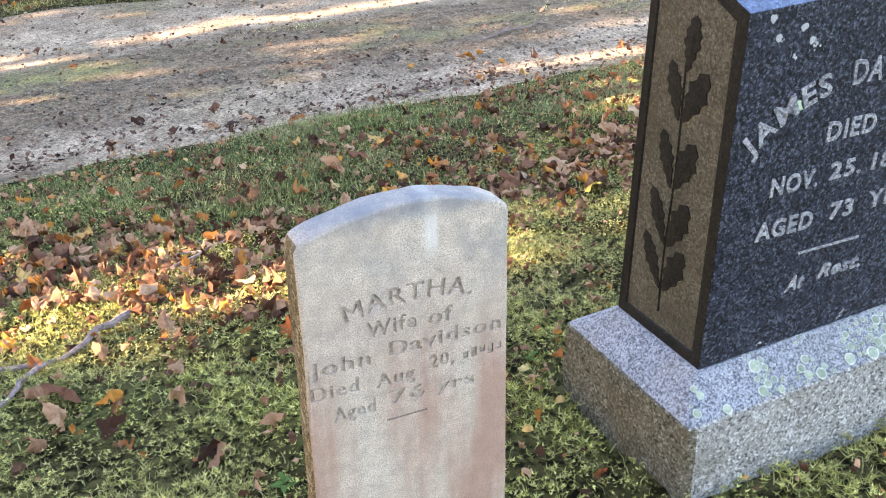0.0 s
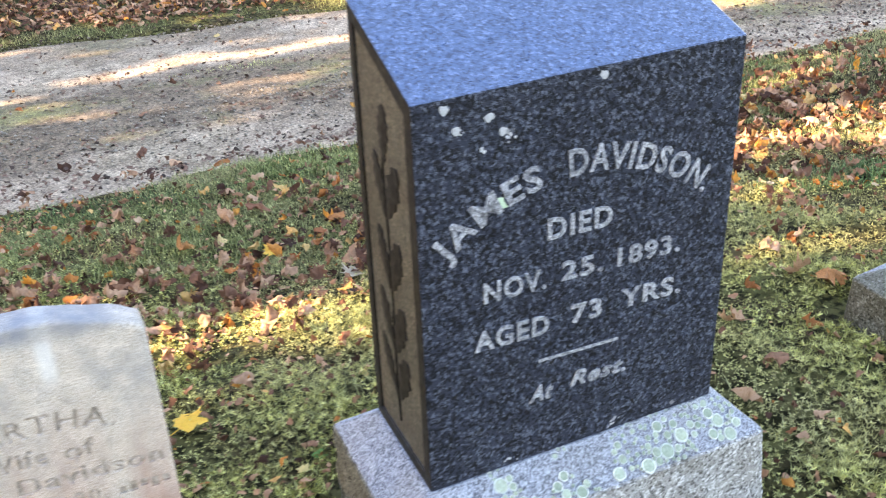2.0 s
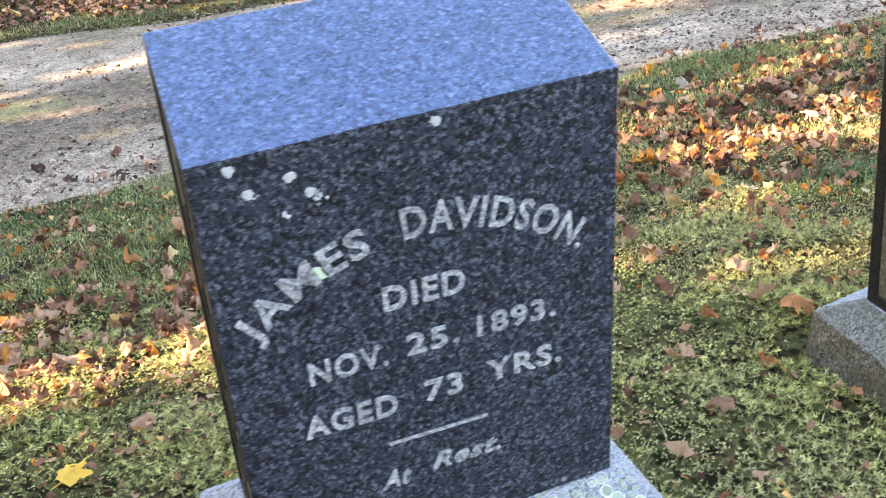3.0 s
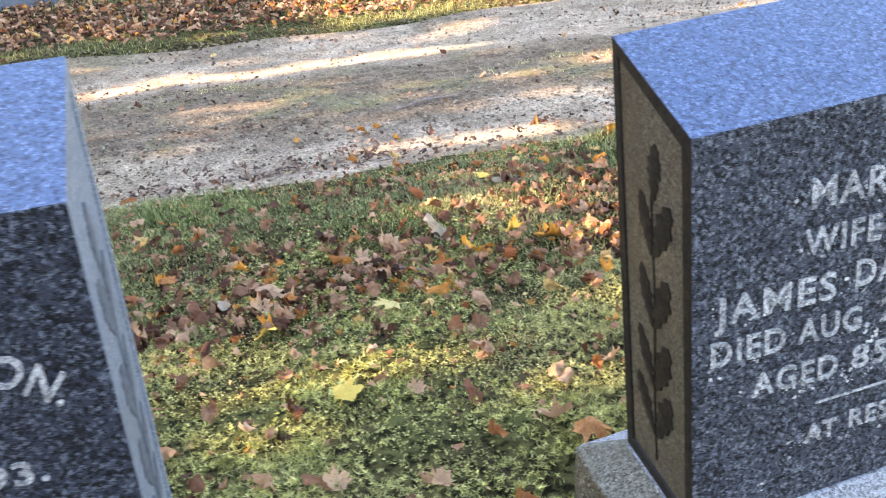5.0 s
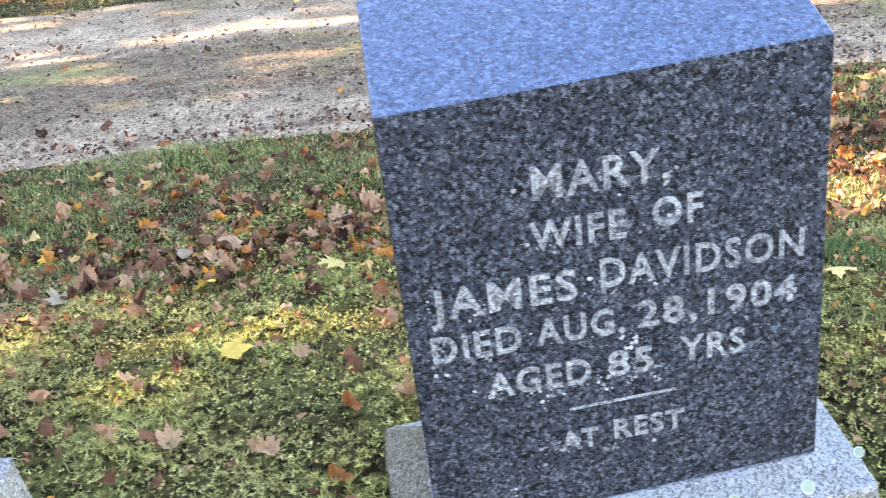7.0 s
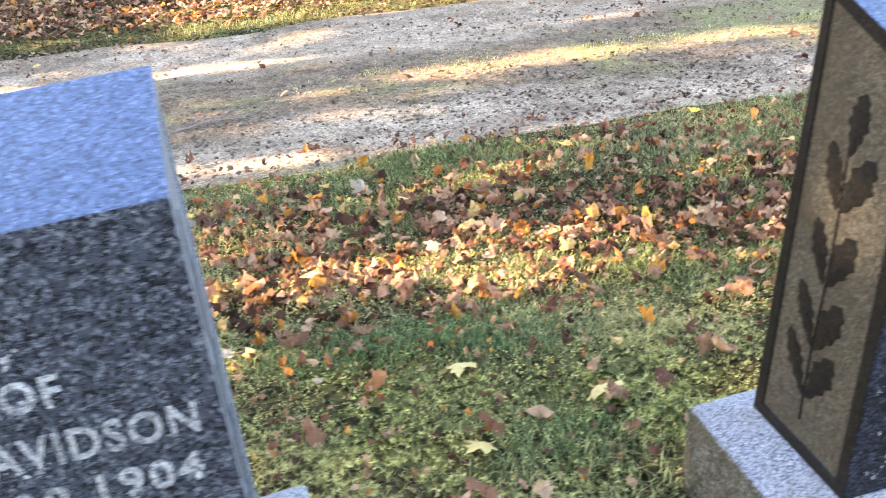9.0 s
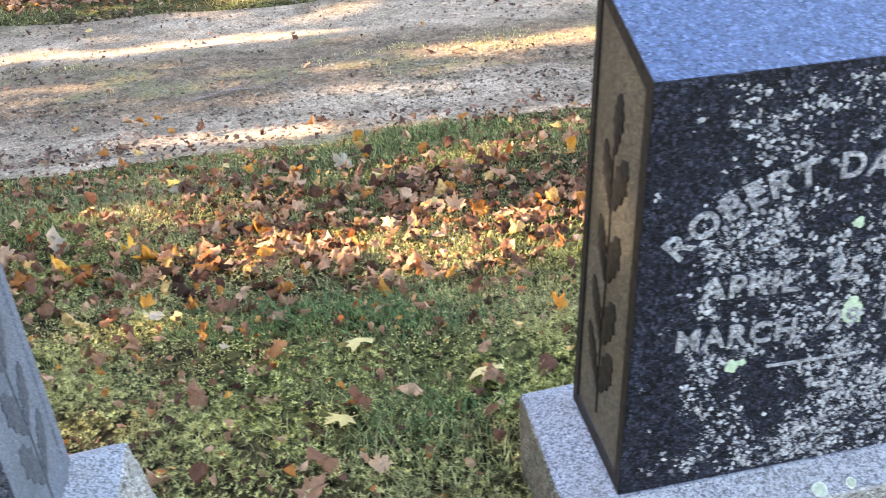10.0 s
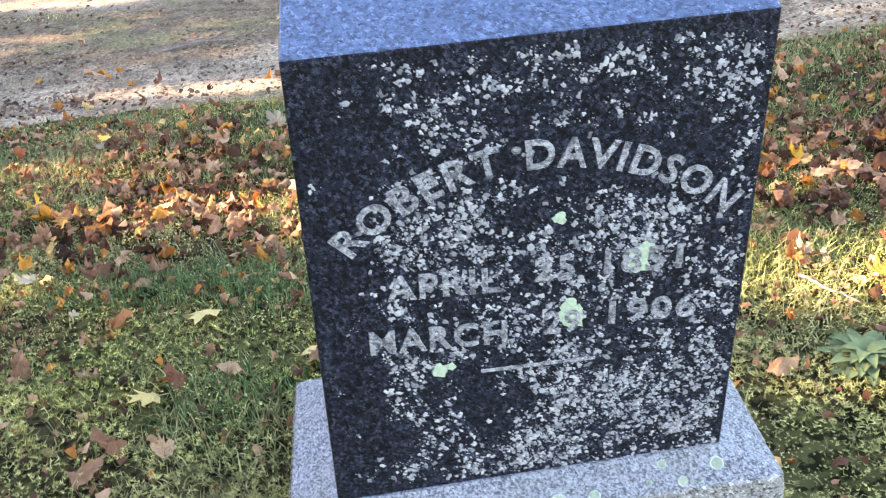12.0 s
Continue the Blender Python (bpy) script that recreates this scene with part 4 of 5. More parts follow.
def leaf_arrays(seed, curl, plain_edge=False, rings=(0.55, 1.0), every=1):
    """A dry leaf of unit size: corners and triangles, folded along its vein, its lobes curled each in its own way."""
    rng = np.random.default_rng(seed)
    a = np.radians([q[0] for q in OUTLINE[::every]])
    r = np.array([q[1] for q in OUTLINE[::every]]) * rng.uniform(0.82, 1.14, len(a))
    if plain_edge:
        r = (0.50 + 0.45 * np.abs(np.sin(a)) ** 1.5) * rng.uniform(0.84, 1.1, len(a))
    n = len(a)
    outer = np.stack([r * np.cos(a) * rng.uniform(0.75, 1.05), r * np.sin(a)], 1)
    pts = np.concatenate([[[0, 0]]] + [outer * q for q in rings])
    rad, ang = np.hypot(*pts.T), np.arctan2(pts[:, 1], pts[:, 0])
    lobes = sum(rng.normal(0, 1 / (0.7 + 0.3 * k)) * np.cos(k * ang + rng.uniform(0, 6.28)) for k in range(1, 7))
    z = curl * (rng.uniform(0.08, 0.30) * np.abs(pts[:, 0]) + 0.40 * rad ** 2.0 * (0.5 + 0.8 * lobes))
    z += 0.07 * curl * np.sin(6 * pts[:, 0] + seed) * np.sin(5 * pts[:, 1] + 1) + rng.normal(0, 0.045 * curl, len(pts))
    pull = 1 / np.sqrt(1 + 0.8 * (z / np.maximum(rad, 0.2)) ** 2)
    pts = pts * pull[:, None]
    # roll the blade a little round an axis in its plane
    roll, k = rng.uniform(0, 3.14), 0.55 * curl * rng.uniform(0.5, 1.4)
    c, q = math.cos(roll), math.sin(roll)
    along, across = pts @ np.array([c, q]), pts @ np.array([-q, c])
    u, z = np.sin(along * k) / k - z * np.sin(along * k), (1 - np.cos(along * k)) / k + z * np.cos(along * k)
    if seed % 5 in (1, 2, 4):
        z = -z
    v = np.column_stack([u * c - across * q, u * q + across * c, z - np.percentile(z, 12)])
    f = [(0, 1 + k, 1 + (k + 1) % n) for k in range(n)]
    for g in range(len(rings) - 1):
        for k in range(n):
            i, j, o = 1 + g * n + k, 1 + g * n + (k + 1) % n, n
            f += [(i, i + o, j + o), (i, j + o, j)]
    return v, np.array(f)


leaf_meshes = {}
for c in LEAF:
    for k in range(3):
        lv, lf = leaf_arrays(7 * k + len(c), (0.5, 1.05, 1.5)[k], k == 2, (0.35, 0.7, 1.0))
        # a stalk, as a thin bent prism
        st = np.array([(0.03, 0, 0.0), (-0.03, 0, 0.0), (0, 0, 0.05), (0.05, -0.75, 0.12), (0.01, -0.75, 0.12), (0.03, -0.75, 0.16)])
        q = len(lv)
        sf = np.array([(0, 1, 4), (0, 4, 3), (1, 2, 5), (1, 5, 4), (2, 0, 3), (2, 3, 5)]) + q
        leaf_meshes[c, k] = mesh_from("fallen_leaf", np.concatenate([lv, st]) * 0.5, np.concatenate([lf, sf]).ravel(), 3, LEAF[c], True)

LEAF_LABEL = {"tan": "curled tan dry maple leaf lying on the grass", "brown": "curled dark brown maple leaf lying on the grass", "rust": "rust red dry maple leaf on the grass",
              "orange": "bright orange maple leaf lying on the grass", "yellow": "bright yellow maple leaf lying on the grass", "pale": "pale yellow maple leaf lying on the grass",
              "white": "grey-white upturned maple leaf on the grass"}


def fallen_leaf(x, y, c, size, k=0, turn=0.0, tip=0.0, lift=0.026):
    ob = new("fallen_leaf", leaf_meshes[c, k])
    m = pose(x, y, float(turf(x, y)) + lift, tip, tip * 0.4, turn)
    size *= 0.76
    ob.matrix_basis = m @ Matrix.Diagonal((size, size, size, 1))
    label = LEAF_LABEL[c].replace("the grass", "the gravel lane") if y > 4.45 else LEAF_LABEL[c]
    return tagged(ob, label, "leaf", "fallen leaves")


# (x, y, colour, width, curl, turn, tip)
for row in ((1.10, 2.97, "yellow", .14, 0, 40, 18), (1.70, 2.56, "yellow", .16, 0, 200, 40), (2.09, 2.63, "pale", .17, 0, 100, 20), (1.454, 1.90, "tan", .11, 2, 80, 5),
            (1.865, 2.02, "yellow", .15, 0, 330, 20), (3.404, 2.13, "pale", .17, 0, 170, 22), (3.36, 1.74, "pale", .13, 0, 120, 22), (3.40, 1.80, "brown", .11, 2, 30, 20),
            (3.06, 2.19, "white", .05, 1, 10, 10), (3.489, 4.22, "orange", .14, 2, 0, 70), (2.635, 3.13, "yellow", .15, 1, 230, 25), (2.755, 3.65, "white", .12, 1, 60, 10),
            (2.84, 2.48, "white", .13, 0, 90, 8), (0.522, 5.38, "yellow", .13, 1, 20, 20), (1.927, 4.64, "pale", .15, 1, 80, 20), (1.151, 4.50, "rust", .17, 1, 10, 15),
            (2.556, 4.89, "orange", .15, 1, 70, 10), (3.341, 4.76, "brown", .17, 2, 50, 15), (3.28, 4.74, "rust", .15, 2, 150, 15), (4.508, 4.63, "pale", .14, 0, 20, 8),
            (1.708, 2.60, "orange", .12, 1, 45, 35), (0.298, 1.55, "tan", .095, 2, 100, 10), (0.283, 3.21, "orange", .11, 1, 70, 15), (1.014, 3.43, "tan", .17, 2, 20, 15),
            (-0.187, 3.35, "tan", .13, 1, 60, 10), (1.388, 3.18, "rust", .14, 1, 0, 20), (1.726, 3.35, "tan", .16, 1, 100, 20), (2.193, 3.17, "tan", .19, 2, 30, 15),
            (-0.118, 1.83, "tan", .13, 2, 20, 25), (-0.10, 1.92, "brown", .14, 2, 80, 30), (-0.222, 2.31, "orange", .12, 1, 50, 10), (-0.002, 2.13, "tan", .11, 2, 10, 15),
            (0.148, 2.48, "tan", .15, 2, 140, 20), (0.858, 1.49, "pale", .05, 0, 0, 5), (0.816, 3.24, "rust", .14, 2, 60, 15), (1.143, 3.45, "brown", .16, 2, 90, 20),
            (1.507, 2.80, "brown", .17, 2, 20, 25), (1.737, 2.88, "tan", .16, 2, 80, 20), (0.658, 1.79, "yellow", .15, 0, 300, 12), (1.81, 1.30, "tan", .11, 2, 40, 15),
            (1.978, 1.59, "tan", .10, 1, 100, 15), (3.10, 3.12, "orange", .14, 1, 20, 15), (3.18, 3.0, "tan", .15, 1, 70, 15), (4.355, 3.63, "orange", .15, 2, 10, 60),
            (3.80, 3.12, "tan", .16, 1, 0, 15), (2.53, 1.97, "tan", .12, 1, 200, 20), (2.16, 1.73, "rust", .09, 2, 30, 15), (2.005, 1.58, "tan", .12, 1, 60, 10),
            (1.633, 1.95, "tan", .10, 1, 120, 10), (2.16, 1.92, "brown", .11, 2, 10, 20), (1.77, 1.65, "brown", .12, 2, 70, 15), (2.37, 3.23, "white", .19, 2, 20, 25),
            (2.19, 3.19, "tan", .20, 1, 60, 15), (1.70, 3.34, "tan", .14, 1, 30, 15), (1.96, 3.21, "tan", .13, 1, 130, 15), (2.455, 2.99, "orange", .18, 2, 80, 20),
            (1.80, 1.63, "tan", .12, 1, 10, 10), (1.66, 1.69, "tan", .10, 2, 40, 15), (1.377, 1.78, "brown", .13, 2, 100, 15), (2.144, 1.48, "rust", .10, 2, 50, 10),
            (2.037, 1.98, "tan", .10, 1, 20, 10), (1.278, 2.55, "white", .15, 0, 50, 10), (1.597, 2.86, "white", .16, 1, 90, 25), (1.70, 2.75, "tan", .15, 1, 30, 20),
            (1.368, 3.20, "orange", .13, 1, 10, 15), (1.657, 3.16, "orange", .11, 1, 70, 15), (4.338, 3.01, "yellow", .13, 2, 120, 40), (3.955, 2.21, "orange", .12, 1, 20, 30),
            (4.04, 1.95, "tan", .16, 1, 90, 15), (3.715, 3.18, "pale", .14, 1, 30, 20), (3.553, 3.04, "pale", .16, 1, 80, 15), (3.416, 3.76, "white", .17, 1, 0, 35),
            (3.20, 2.12, "rust", .14, 1, 60, 10), (3.69, 1.89, "pale", .16, 0, 200, 20), (3.72, 1.86, "brown", .10, 2, 20, 10), (3.52, 1.83, "tan", .11, 2, 70, 15), (3.02, 1.93, "brown", .13, 2, 10, 15),
            (4.58, 2.96, "tan", .17, 1, 30, 20), (5.10, 4.10, "yellow", .12, 0, 60, 5), (4.932, 2.14, "tan", .16, 1, 80, 15), (4.89, 2.12, "rust", .12, 2, 20, 15),
            (5.214, 2.89, "yellow", .14, 1, 10, 20), (5.05, 1.98, "yellow", .15, 1, 90, 40), (4.66, 1.62, "tan", .13, 2, 130, 10), (3.317, 1.58, "brown", .13, 2, 60, 25),
            (3.15, 2.98, "pale", .20, 0, 40, 12), (2.75, 2.98, "orange", .18, 1, 100, 15), (2.72, 3.77, "yellow", .12, 0, 70, 8), (3.427, 1.55, "tan", .10, 1, 30, 15),
            (2.786, 2.60, "orange", .12, 1, 0, 15), (2.30, 1.72, "tan", .17, 1, 160, 20), (2.345, 1.64, "rust", .18, 1, 200, 15), (3.55, 2.95, "tan", .14, 1, 200, 15)):
    fallen_leaf(*row[:3], row[3], row[4], row[5], row[6])

rng = random.Random(77)
placed = 0
while placed < 170:
    x, y = rng.uniform(-0.9, 5.9), rng.uniform(0.9, 4.3)
    dense = 0.5 if y < 2.2 else 1.0
    blocked = (0.86 < x < 1.68 and 0.95 < y < 1.5) or (2.2 < x < 3.05 and 1.1 < y < 1.6) or (3.68 < x < 4.52 and 1.08 < y < 1.6) or (0.22 < x < 0.66 and 1.06 < y < 1.22)
    if blocked or rng.random() > dense:
        continue
    c = rng.choice(["tan"] * 6 + ["brown"] * 4 + ["rust"] * 3)
    fallen_leaf(x, y, c, rng.uniform(0.045, 0.10), rng.choice([1, 2, 2, 2]), rng.uniform(0, 360), rng.uniform(-40, 40))
    placed += 1


def litter_density(x, y):
    """Leaves per square metre."""
    n = 0.5 + 0.9 * np.sin(2.3 * x + 1.2 * np.sin(1.9 * y)) * np.sin(3.1 * y + 0.7 * x) * 0.5 + 0.35 * np.sin(6.1 * x - 2 * y) * np.sin(5.3 * y + x)
    n = np.clip(n, 0.05, 1.2)
    d = 12 + 14 * n
    bank = np.clip((y - 2.25 + 0.08 * np.sin(3 * x)) / 0.2, 0, 1) * np.clip((4.2 - y) / 0.5, 0, 1)
    d = d + bank * (45 + 95 * n)
    thick = np.exp(-((y + 0.08 * x - 3.35) / 0.42) ** 2) * np.clip((x - 2.55) / 0.6, 0, 1)
    d = d + thick * 760 * (0.3 + n)
    left = np.clip((0.75 - x) / 0.4, 0, 1) * np.exp(-((y - 2.75) / 0.45) ** 2)
    d = d + left * 800 * (0.3 + n)
    d = d * (1 - 0.25 * np.clip((y - 3.35) / 0.25, 0, 1) * np.clip((2.7 - x) / 0.4, 0, 1))
    mid = np.exp(-((y - 2.86 + 0.1 * np.sin(5 * x)) / 0.17) ** 2) * np.exp(-((x - 1.75) / 0.55) ** 2)
    d = d + mid * 950 + 380 * np.exp(-((y - 2.5) / 0.3) ** 2 - ((x - 0.5) / 0.45) ** 2) * (0.3 + n)
    on_road = (y > near_edge(x)) & (y < far_edge(x))
    d = d * np.clip(1.3 + (x + 1.2), 0.3, 1) * np.clip(1.3 - (x - 6.5), 0.3, 1)
    d = np.where(on_road, 2 + 10 * np.clip(n - 0.5, 0, 1) + 40 * np.exp(-(y - near_edge(x)) / 0.12) * n, d)
    d = np.where(y >= far_edge(x) - 0.1, 15 + 330 * np.clip((y - far_edge(x) - 0.2) / 0.3, 0, 1) * (1 - 0.9 * np.exp(-((x - 1.0) / 0.75) ** 2) * np.clip((y - 9.9) / 0.4, 0, 1)), d)
    return d


def scatter(name, n_max, x0, x1, y0, y1, density, seed):
    """Random places with that density, none inside a stone."""
    rng = np.random.default_rng(seed)
    x, y = rng.uniform(x0, x1, n_max), rng.uniform(y0, y1, n_max)
    keep = rng.random(n_max) < density(x, y) * (x1 - x0) * (y1 - y0) / n_max
    for a, b, c, d in ((0.90, 1.63, 1.01, 1.46), (2.245, 3.0, 1.13, 1.57), (3.71, 4.47, 1.13, 1.54), (0.26, 0.62, 1.10, 1.175)):
        keep &= ~((x > a) & (x < b) & (y > c) & (y < d))
    return x[keep], y[keep], rng


def leaf_stuff(name, x, y, rng, size, label, tilt=0.5, curl=1.0, every=1, material=LITTER):
    temps = [leaf_arrays(40 + k, (0.75 + 0.16 * k) * curl, k % 3 == 1 or every > 2, (0.55, 1.0) if every == 1 else (1.0,), every) for k in range(10)]
    vs, fs, base = [], [], 0
    pick = rng.integers(0, 10, len(x))
    for k, (lv, lf) in enumerate(temps):
        ids = np.where(pick == k)[0]
        m = len(ids)
        if not m:
            continue
        s = rng.uniform(size[0], size[1], m) * 0.5
        a, t, r = rng.uniform(0, 6.283, m), rng.normal(0, tilt, m), rng.normal(0, tilt, m)
        p = lv[None] * s[:, None, None]
        ct, st, cr, sr, ca, sa = np.cos(t), np.sin(t), np.cos(r), np.sin(r), np.cos(a), np.sin(a)
        X, Y, Z = p[..., 0], p[..., 1], p[..., 2]
        Y, Z = Y * ct[:, None] - Z * st[:, None], Y * st[:, None] + Z * ct[:, None]
        X, Z = X * cr[:, None] + Z * sr[:, None], -X * sr[:, None] + Z * cr[:, None]
        X, Y = X * ca[:, None] - Y * sa[:, None], X * sa[:, None] + Y * ca[:, None]
        h = turf(x[ids], y[ids]) + rng.uniform(0.006, 0.035, m) + np.where((y[ids] > near_edge(x[ids])) & (y[ids] < far_edge(x[ids])), 0.05, 0)
        v = np.stack([X + x[ids][:, None], Y + y[ids][:, None], Z + h[:, None]], -1).reshape(-1, 3)
        f = (lf[None] + (np.arange(m) * len(lv))[:, None, None]).reshape(-1) + base
        vs.append(v)
        fs.append(f)
        base += len(v)
    tagged(new(name, mesh_from(name, np.concatenate(vs), np.concatenate(fs), 3, material, every == 1)), label, "leaves", kind="stuff")


x, y, r = scatter("litter", 60000, -4.0, 10.0, -3.0, 4.6, litter_density, 5)
leaf_stuff("leaf_litter", x, y, r, (0.04, 0.105), "scattered brown and tan dry leaves over the grass")
x, y, r = scatter("litter", 64000, -2.5, 9.0, 4.4, 12.5, litter_density, 6)
leaf_stuff("leaf_litter", x, y, r, (0.045, 0.115), "dry leaves along and beyond the gravel lane", 0.32, 0.8, 2)


x, y, r = scatter("crumbs", 60000, -1.2, 6.4, 0.6, 4.4, lambda x, y: 260 + 190 * np.sin(3.1 * x + y) * np.sin(2.7 * y), 10)
leaf_stuff("leaf_crumbs", x, y, r, (0.012, 0.042), "small broken bits of dry leaf in the moss", 0.5, 1.0, 3)
x, y, r = scatter("crumbs", 40000, -2.0, 7.5, 4.4, 8.3, lambda x, y: np.where((y > near_edge(x)) & (y < far_edge(x)), 40 + 170 * np.clip(np.sin(1.3 * x + 2 * np.sin(y)) * np.sin(2.2 * y), 0, 1) + 500 * np.exp(-(y - near_edge(x)) / 0.22) + 1500 * np.exp(-((x - 2.15) / 0.4) ** 2 - ((y - 4.64) / 0.11) ** 2) + 900 * np.exp(-((x - 3.3) / 0.22) ** 2 - ((y - 4.76) / 0.07) ** 2)
                   + 900 * np.exp(-((x - 1.15) / 0.25) ** 2 - ((y - 4.52) / 0.08) ** 2) + 500 * np.exp(-((x - 1.6) / 0.5) ** 2 - ((y - 5.35) / 0.12) ** 2), 0), 9)
leaf_stuff("leaf_crumbs", x, y, r, (0.012, 0.05), "broken bits of dry leaf on the gravel lane", 0.25, 0.7, 3, CRUMB)


# ---- moss, grass, gravel ----
def grassiness(x, y):
    """0: moss, 1: grass."""
    n = np.sin(1.7 * x + 0.8 * np.sin(2.9 * y)) * np.sin(2.1 * y + 1.3) * 0.35 + 0.2 * np.sin(4.3 * x + 3.1 * y)
    return np.clip(0.5 + (y - 2.75) * 0.7 + n + 0.35 * np.clip((x - 2.6) / 1.2, -0.5, 0.6) + 0.9 * np.exp(-((x - 3.45) / 0.45) ** 2 - ((y - 2.36) / 0.2) ** 2) + 0.4 * np.clip((x - 4.3) / 0.4, 0, 1), 0.04, 1)


def moss_fade(x, y):
    w = 0.3 * np.sin(2.1 * x + 1.3 * y) + 0.2 * np.sin(4.7 * y - 3.3 * x)
    return np.clip(0.7 * (x + w + 2.2), 0.05, 1) * np.clip(0.7 * (7.4 + w - x), 0.05, 1) * np.clip(1.1 * (y + w + 0.05), 0.05, 1)


def moss_density(x, y):
    clump = 0.62 + 0.42 * np.sin(31 * x + 6 * np.sin(17 * y)) * np.sin(29 * y + 5 * np.sin(19 * x)) + 0.55 * np.sin(97 * x + 5 * np.sin(61 * y)) * np.sin(89 * y + 6 * np.sin(53 * x))
    gaps = np.sin(13 * x + 3 * np.sin(7.1 * y)) * np.sin(12 * y + 3 * np.sin(8.3 * x)) + 0.6 * np.sin(27 * x - 11 * y + 2 * np.sin(19 * y))
    return 36000 * np.clip(clump, 0.05, 1.3) * np.clip(0.8 + 0.75 * gaps, 0.16, 1.15) * (1 - 0.93 * grassiness(x, y)) * np.clip((near_edge(x) - y) / 0.15, 0, 1) * moss_fade(x, y)


def grass_density(x, y):
    seen = np.clip((y - 0.2) * 2, 0.12, 1) * np.clip((x + 1.7) * 2, 0.12, 1) * np.clip((7.2 - x) * 2, 0.12, 1)
    return seen * (1800 + 14500 * grassiness(x, y) ** 1.2) * np.clip((near_edge(x) + 0.06 - y) / 0.25, 0, 1) * (0.55 + 0.45 * np.sin(5.1 * x + 2 * np.sin(4.7 * y)) * np.sin(4.9 * y))


x, y, r = scatter("moss", 1500000, -4.0, 10.0, -3.0, 4.4, moss_density, 21)
n = len(x)
z = turf(x, y)
K = 7
az = r.uniform(0, 6.283, (n, 1)) + np.arange(K) * 0.898 + r.normal(0, 0.4, (n, K))
el = np.radians(r.uniform(-5, 66, (n, K)))
wide = np.clip(moss_fade(x, y)[:, None] ** -0.5, 1, 2.4)
ln = wide * r.uniform(0.006, 0.019, (n, K)) * (0.75 + 0.5 * np.sin(9 * x + 3 * y) * np.sin(8 * y))[:, None] * (1 - 0.4 * grassiness(x, y))[:, None]
wd = wide * r.uniform(0.0011, 0.0022, (n, K))
cushion = np.clip(np.sin(47 * x + 4 * np.sin(31 * y) + 2 * np.sin(13 * x)) * np.sin(43 * y + 5 * np.sin(27 * x)), -0.4, 1)
z = z + 0.018 * cushion + 0.006
o = np.stack([x, y, z - 0.004 + r.uniform(0, 0.019, n)], -1)[:, None, :]
d = np.stack([np.cos(az) * np.cos(el), np.sin(az) * np.cos(el), np.sin(el)], -1)
tip = o + d * ln[..., None]
turn = r.uniform(0, 6.283, (n, 1)) + np.arange(3) * 2.094
foot = o + np.stack([np.cos(turn) * wd[:, :3], np.sin(turn) * wd[:, :3], 0.5 * wd[:, :3]], -1)
v = np.concatenate([foot, tip], 1).reshape(-1, 3)
k = np.arange(K)
f = (np.stack([k % 3, (k + 1) % 3, 3 + k], -1)[None] + (np.arange(n) * (3 + K))[:, None, None]).ravel()
tagged(new("moss", mesh_from("moss", v, f, 3, MOSS)), "thick feathery yellow-green moss over the bank", "moss", kind="stuff")

x, y, r = scatter("grass", 1800000, -4.0, 10.0, -3.0, 4.6, grass_density, 22)
ln = r.uniform(0.02, 0.055, len(x)) * (1 + 0.6 * np.clip((x - 4.2) * 2, 0, 1) * (y < 2.6)) * (0.8 + 0.5 * np.sin(2.7 * x + y) * np.sin(3.3 * y))


def blades(name, x, y, r, ln, material, label, category, lift=0.0):
    """Bent, tapering blades standing at those places."""
    n = len(x)
    z = turf(x, y) + lift
    az, el = r.uniform(0, 6.283, n), np.radians(r.uniform(35, 85, n))
    wd = r.uniform(0.0009, 0.0021, n)
    o = np.stack([x, y, z], -1)
    d = np.stack([np.cos(az) * np.cos(el), np.sin(az) * np.cos(el), np.sin(el)], -1)
    d2 = np.stack([np.cos(az) * np.cos(el * 0.45), np.sin(az) * np.cos(el * 0.45), np.sin(el * 0.45)], -1)
    side = np.stack([-np.sin(az), np.cos(az), 0 * az], -1) * wd[:, None]
    m = o + d * (ln * 0.55)[:, None]
    t = m + d2 * (ln * 0.55)[:, None]
    v = np.stack([o - side, o + side, m + side * 0.8, m - side * 0.8, t], 1).reshape(-1, 3)
    f = ((np.arange(n) * 5)[:, None] + np.array([0, 1, 2, 0, 2, 3, 3, 2, 4])).ravel()
    tagged(new(name, mesh_from(name, v, f, 3, material)), label, category, kind="stuff")


blades("grass", x, y, r, ln, GRASS, "short damp autumn grass on the bank", "grass")


def far_grass(x, y):
    edge = np.exp(-((y - far_edge(x) - 0.15) / 0.16) ** 2) * np.clip(0.55 + np.sin(2.2 * x + 0.6), 0.1, 1)
    patch = np.exp(-((x - 1.0) / 0.75) ** 2) * np.clip((y - 9.9) / 0.4, 0, 1)
    return 2600 * edge + 2200 * patch


x, y, r = scatter("far", 130000, -2.5, 8.5, 7.0, 12.4, far_grass, 26)
blades("grass", x, y, r, r.uniform(0.03, 0.075, len(x)), GRASS, "rough grass beyond the gravel lane", "grass")


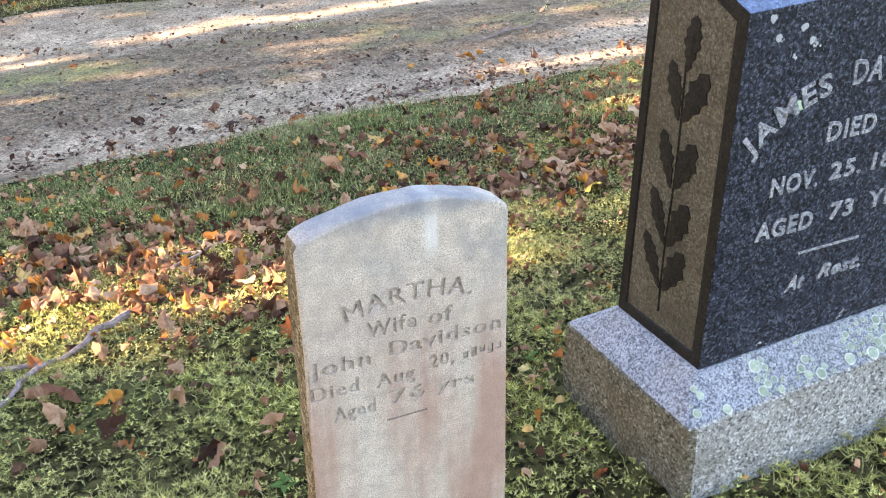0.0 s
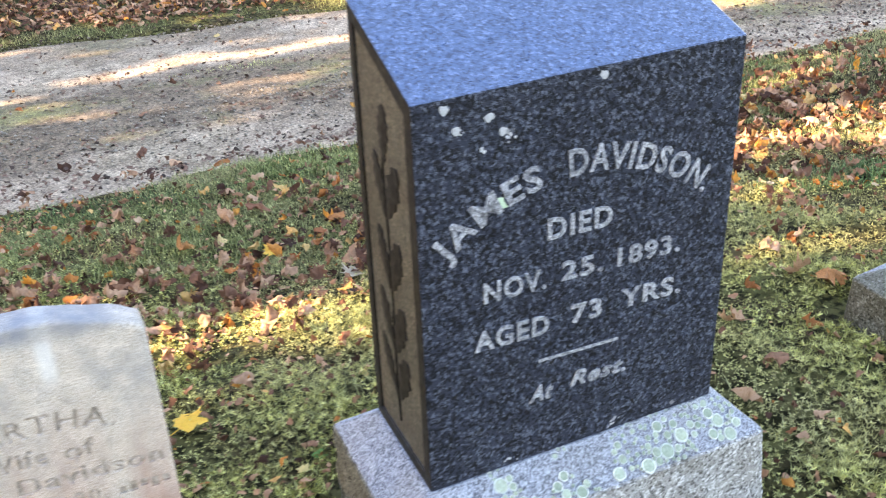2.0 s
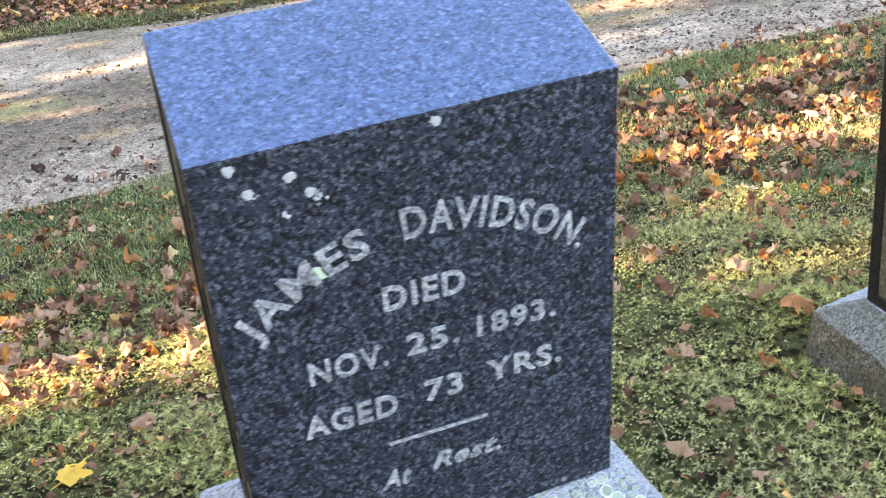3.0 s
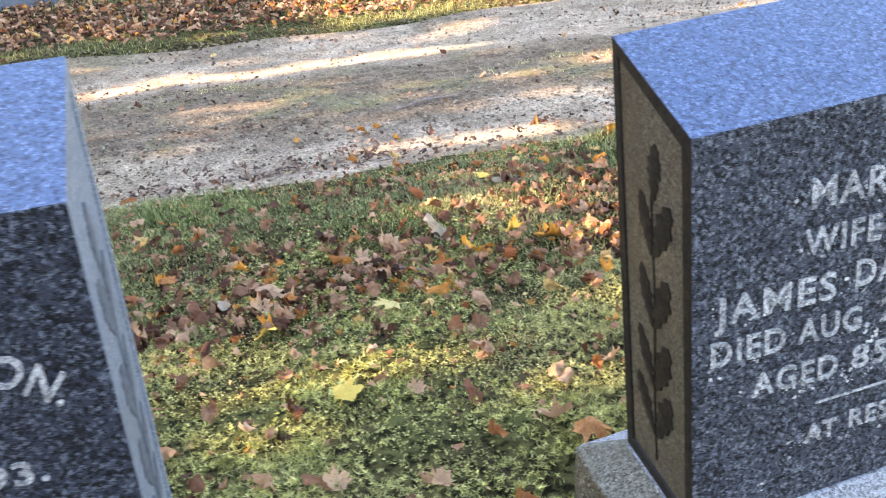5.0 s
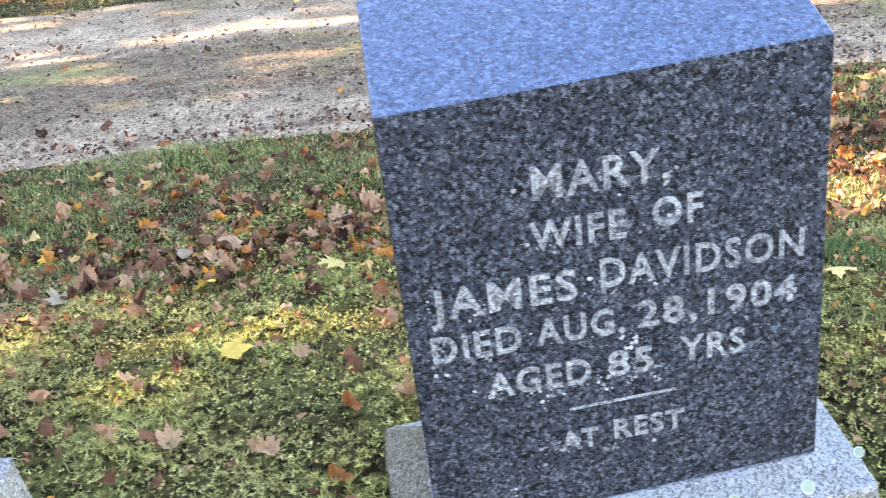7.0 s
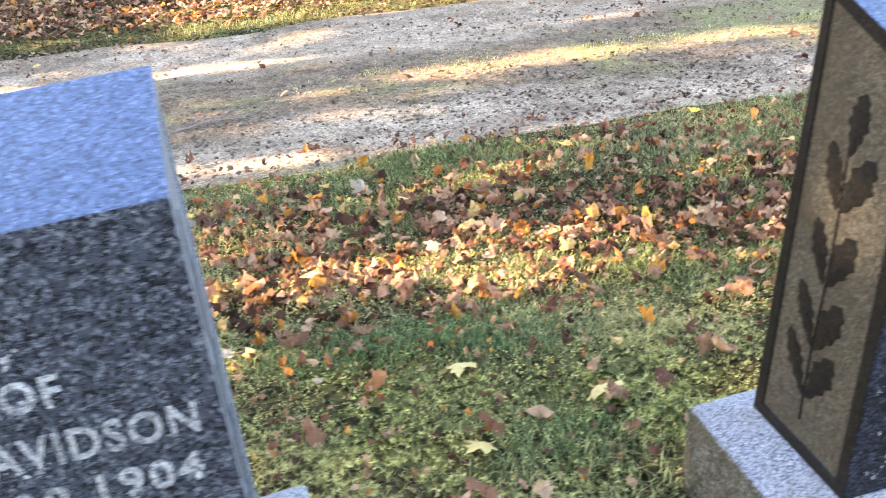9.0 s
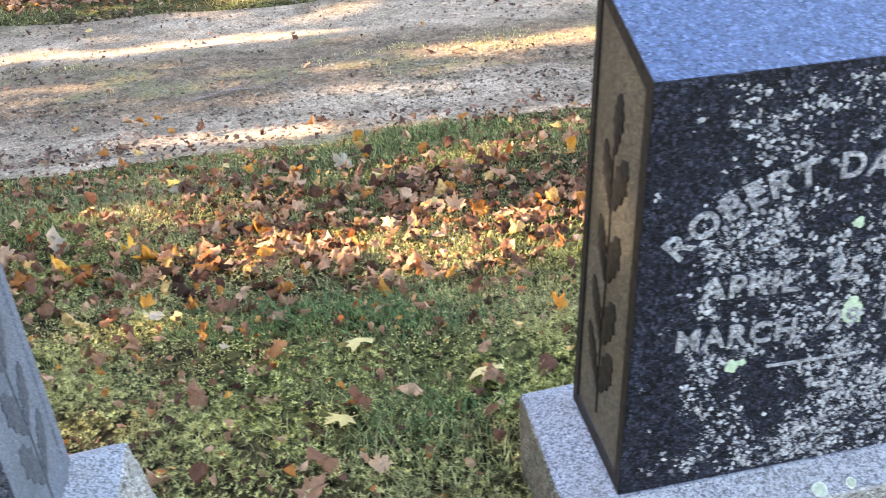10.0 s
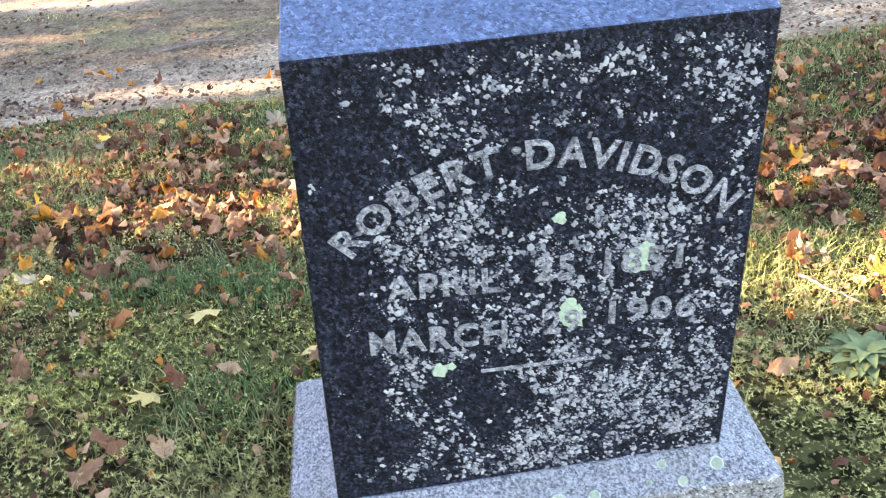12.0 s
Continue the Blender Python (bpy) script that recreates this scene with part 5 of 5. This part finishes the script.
def tuft_density(x, y):
    tuft = 1.0 * np.exp(-((x - 3.48) / 0.30) ** 2 - ((y - 2.36) / 0.16) ** 2) + 0.7 * np.exp(-((x - 3.05) / 0.2) ** 2 - ((y - 2.42) / 0.1) ** 2) + 0.5 * np.exp(-((x - 3.55) / 0.16) ** 2 - ((y - 1.72) / 0.12) ** 2)
    band = 0.24 * np.clip((y - 3.4) / 0.3, 0, 1) * np.clip((near_edge(x) - y) / 0.2, 0, 1) * np.clip(0.45 + np.sin(2.3 * x + 1.5 * y) * np.sin(3.1 * y + 0.6), 0, 1)
    return 9000 * (np.where(tuft > 0.06, tuft, 0) + band)


x, y, r = scatter("tuft", 260000, -1.5, 6.5, 1.4, 4.5, tuft_density, 24)
ln = r.uniform(0.035, 0.075, len(x)) * np.where(y > 3.2, 0.75, 1.0)
blades("grass", x, y, r, ln, GRASS_DARK, "tufts of longer dark green grass in the bank", "grass")


def lane_moss(x, y):
    strip = np.exp(-((y - 5.78 + 0.06 * (x - 4.5)) / 0.2) ** 2) * np.clip((x - 3.1) / 0.7, 0, 1) + 0.7 * np.exp(-((y - 6.35) / 0.12) ** 2 - ((x - 1.5) / 0.5) ** 2)
    return 5200 * strip * np.clip(0.6 + np.sin(3.7 * x + 2 * np.sin(6 * y)) * np.sin(9 * y + x), 0, 1)


x, y, r = scatter("lane", 120000, -0.5, 7.5, 5.0, 6.8, lane_moss, 25)
blades("moss", x, y, r, r.uniform(0.010, 0.026, len(x)), MOSS, "thin green moss along the middle of the lane", "moss", 0.055)


def gravel_density(x, y):
    on = (y > near_edge(x)) & (y < far_edge(x))
    return np.where(on, 120 + 1150 * np.exp(-((y - 5.6 + 0.1 * x) / 0.42) ** 2) + 350 * np.clip(np.sin(2.1 * x + y) * np.sin(3.3 * y - x), 0, 1), 0)


x, y, r = scatter("gravel", 90000, -1.6, 7.5, 4.4, 8.2, gravel_density, 23)
n = len(x)
oct_v = np.array([(1, 0, 0), (0, 1, 0), (-1, 0, 0), (0, -1, 0), (0, 0, 1), (0, 0, -1)], float)
oct_f = np.array([(0, 1, 4), (1, 2, 4), (2, 3, 4), (3, 0, 4), (1, 0, 5), (2, 1, 5), (3, 2, 5), (0, 3, 5)])
s = 0.0035 + 0.013 * r.random(n) ** 3
jit = oct_v[None] * r.uniform(0.6, 1.3, (n, 6, 1)) * np.array([1, 1, 0.6]) * s[:, None, None]
ca, sa = np.cos(r.uniform(0, 6.28, n))[:, None], np.sin(r.uniform(0, 6.28, n))[:, None]
ruts = -0.022 * np.exp(-((y - 4.85) / 0.25) ** 2) - 0.022 * np.exp(-((y - 6.85) / 0.3) ** 2)
v = np.stack([jit[..., 0] + x[:, None], jit[..., 1] + y[:, None], jit[..., 2] + (gz(x, y) + ruts + 0.002)[:, None]], -1).reshape(-1, 3)
f = (oct_f[None] + (np.arange(n) * 6)[:, None, None]).ravel()
tagged(new("gravel", mesh_from("gravel", v, f, 3, PEBBLE)), "loose grey and tan gravel on the lane", "gravel", kind="stuff")
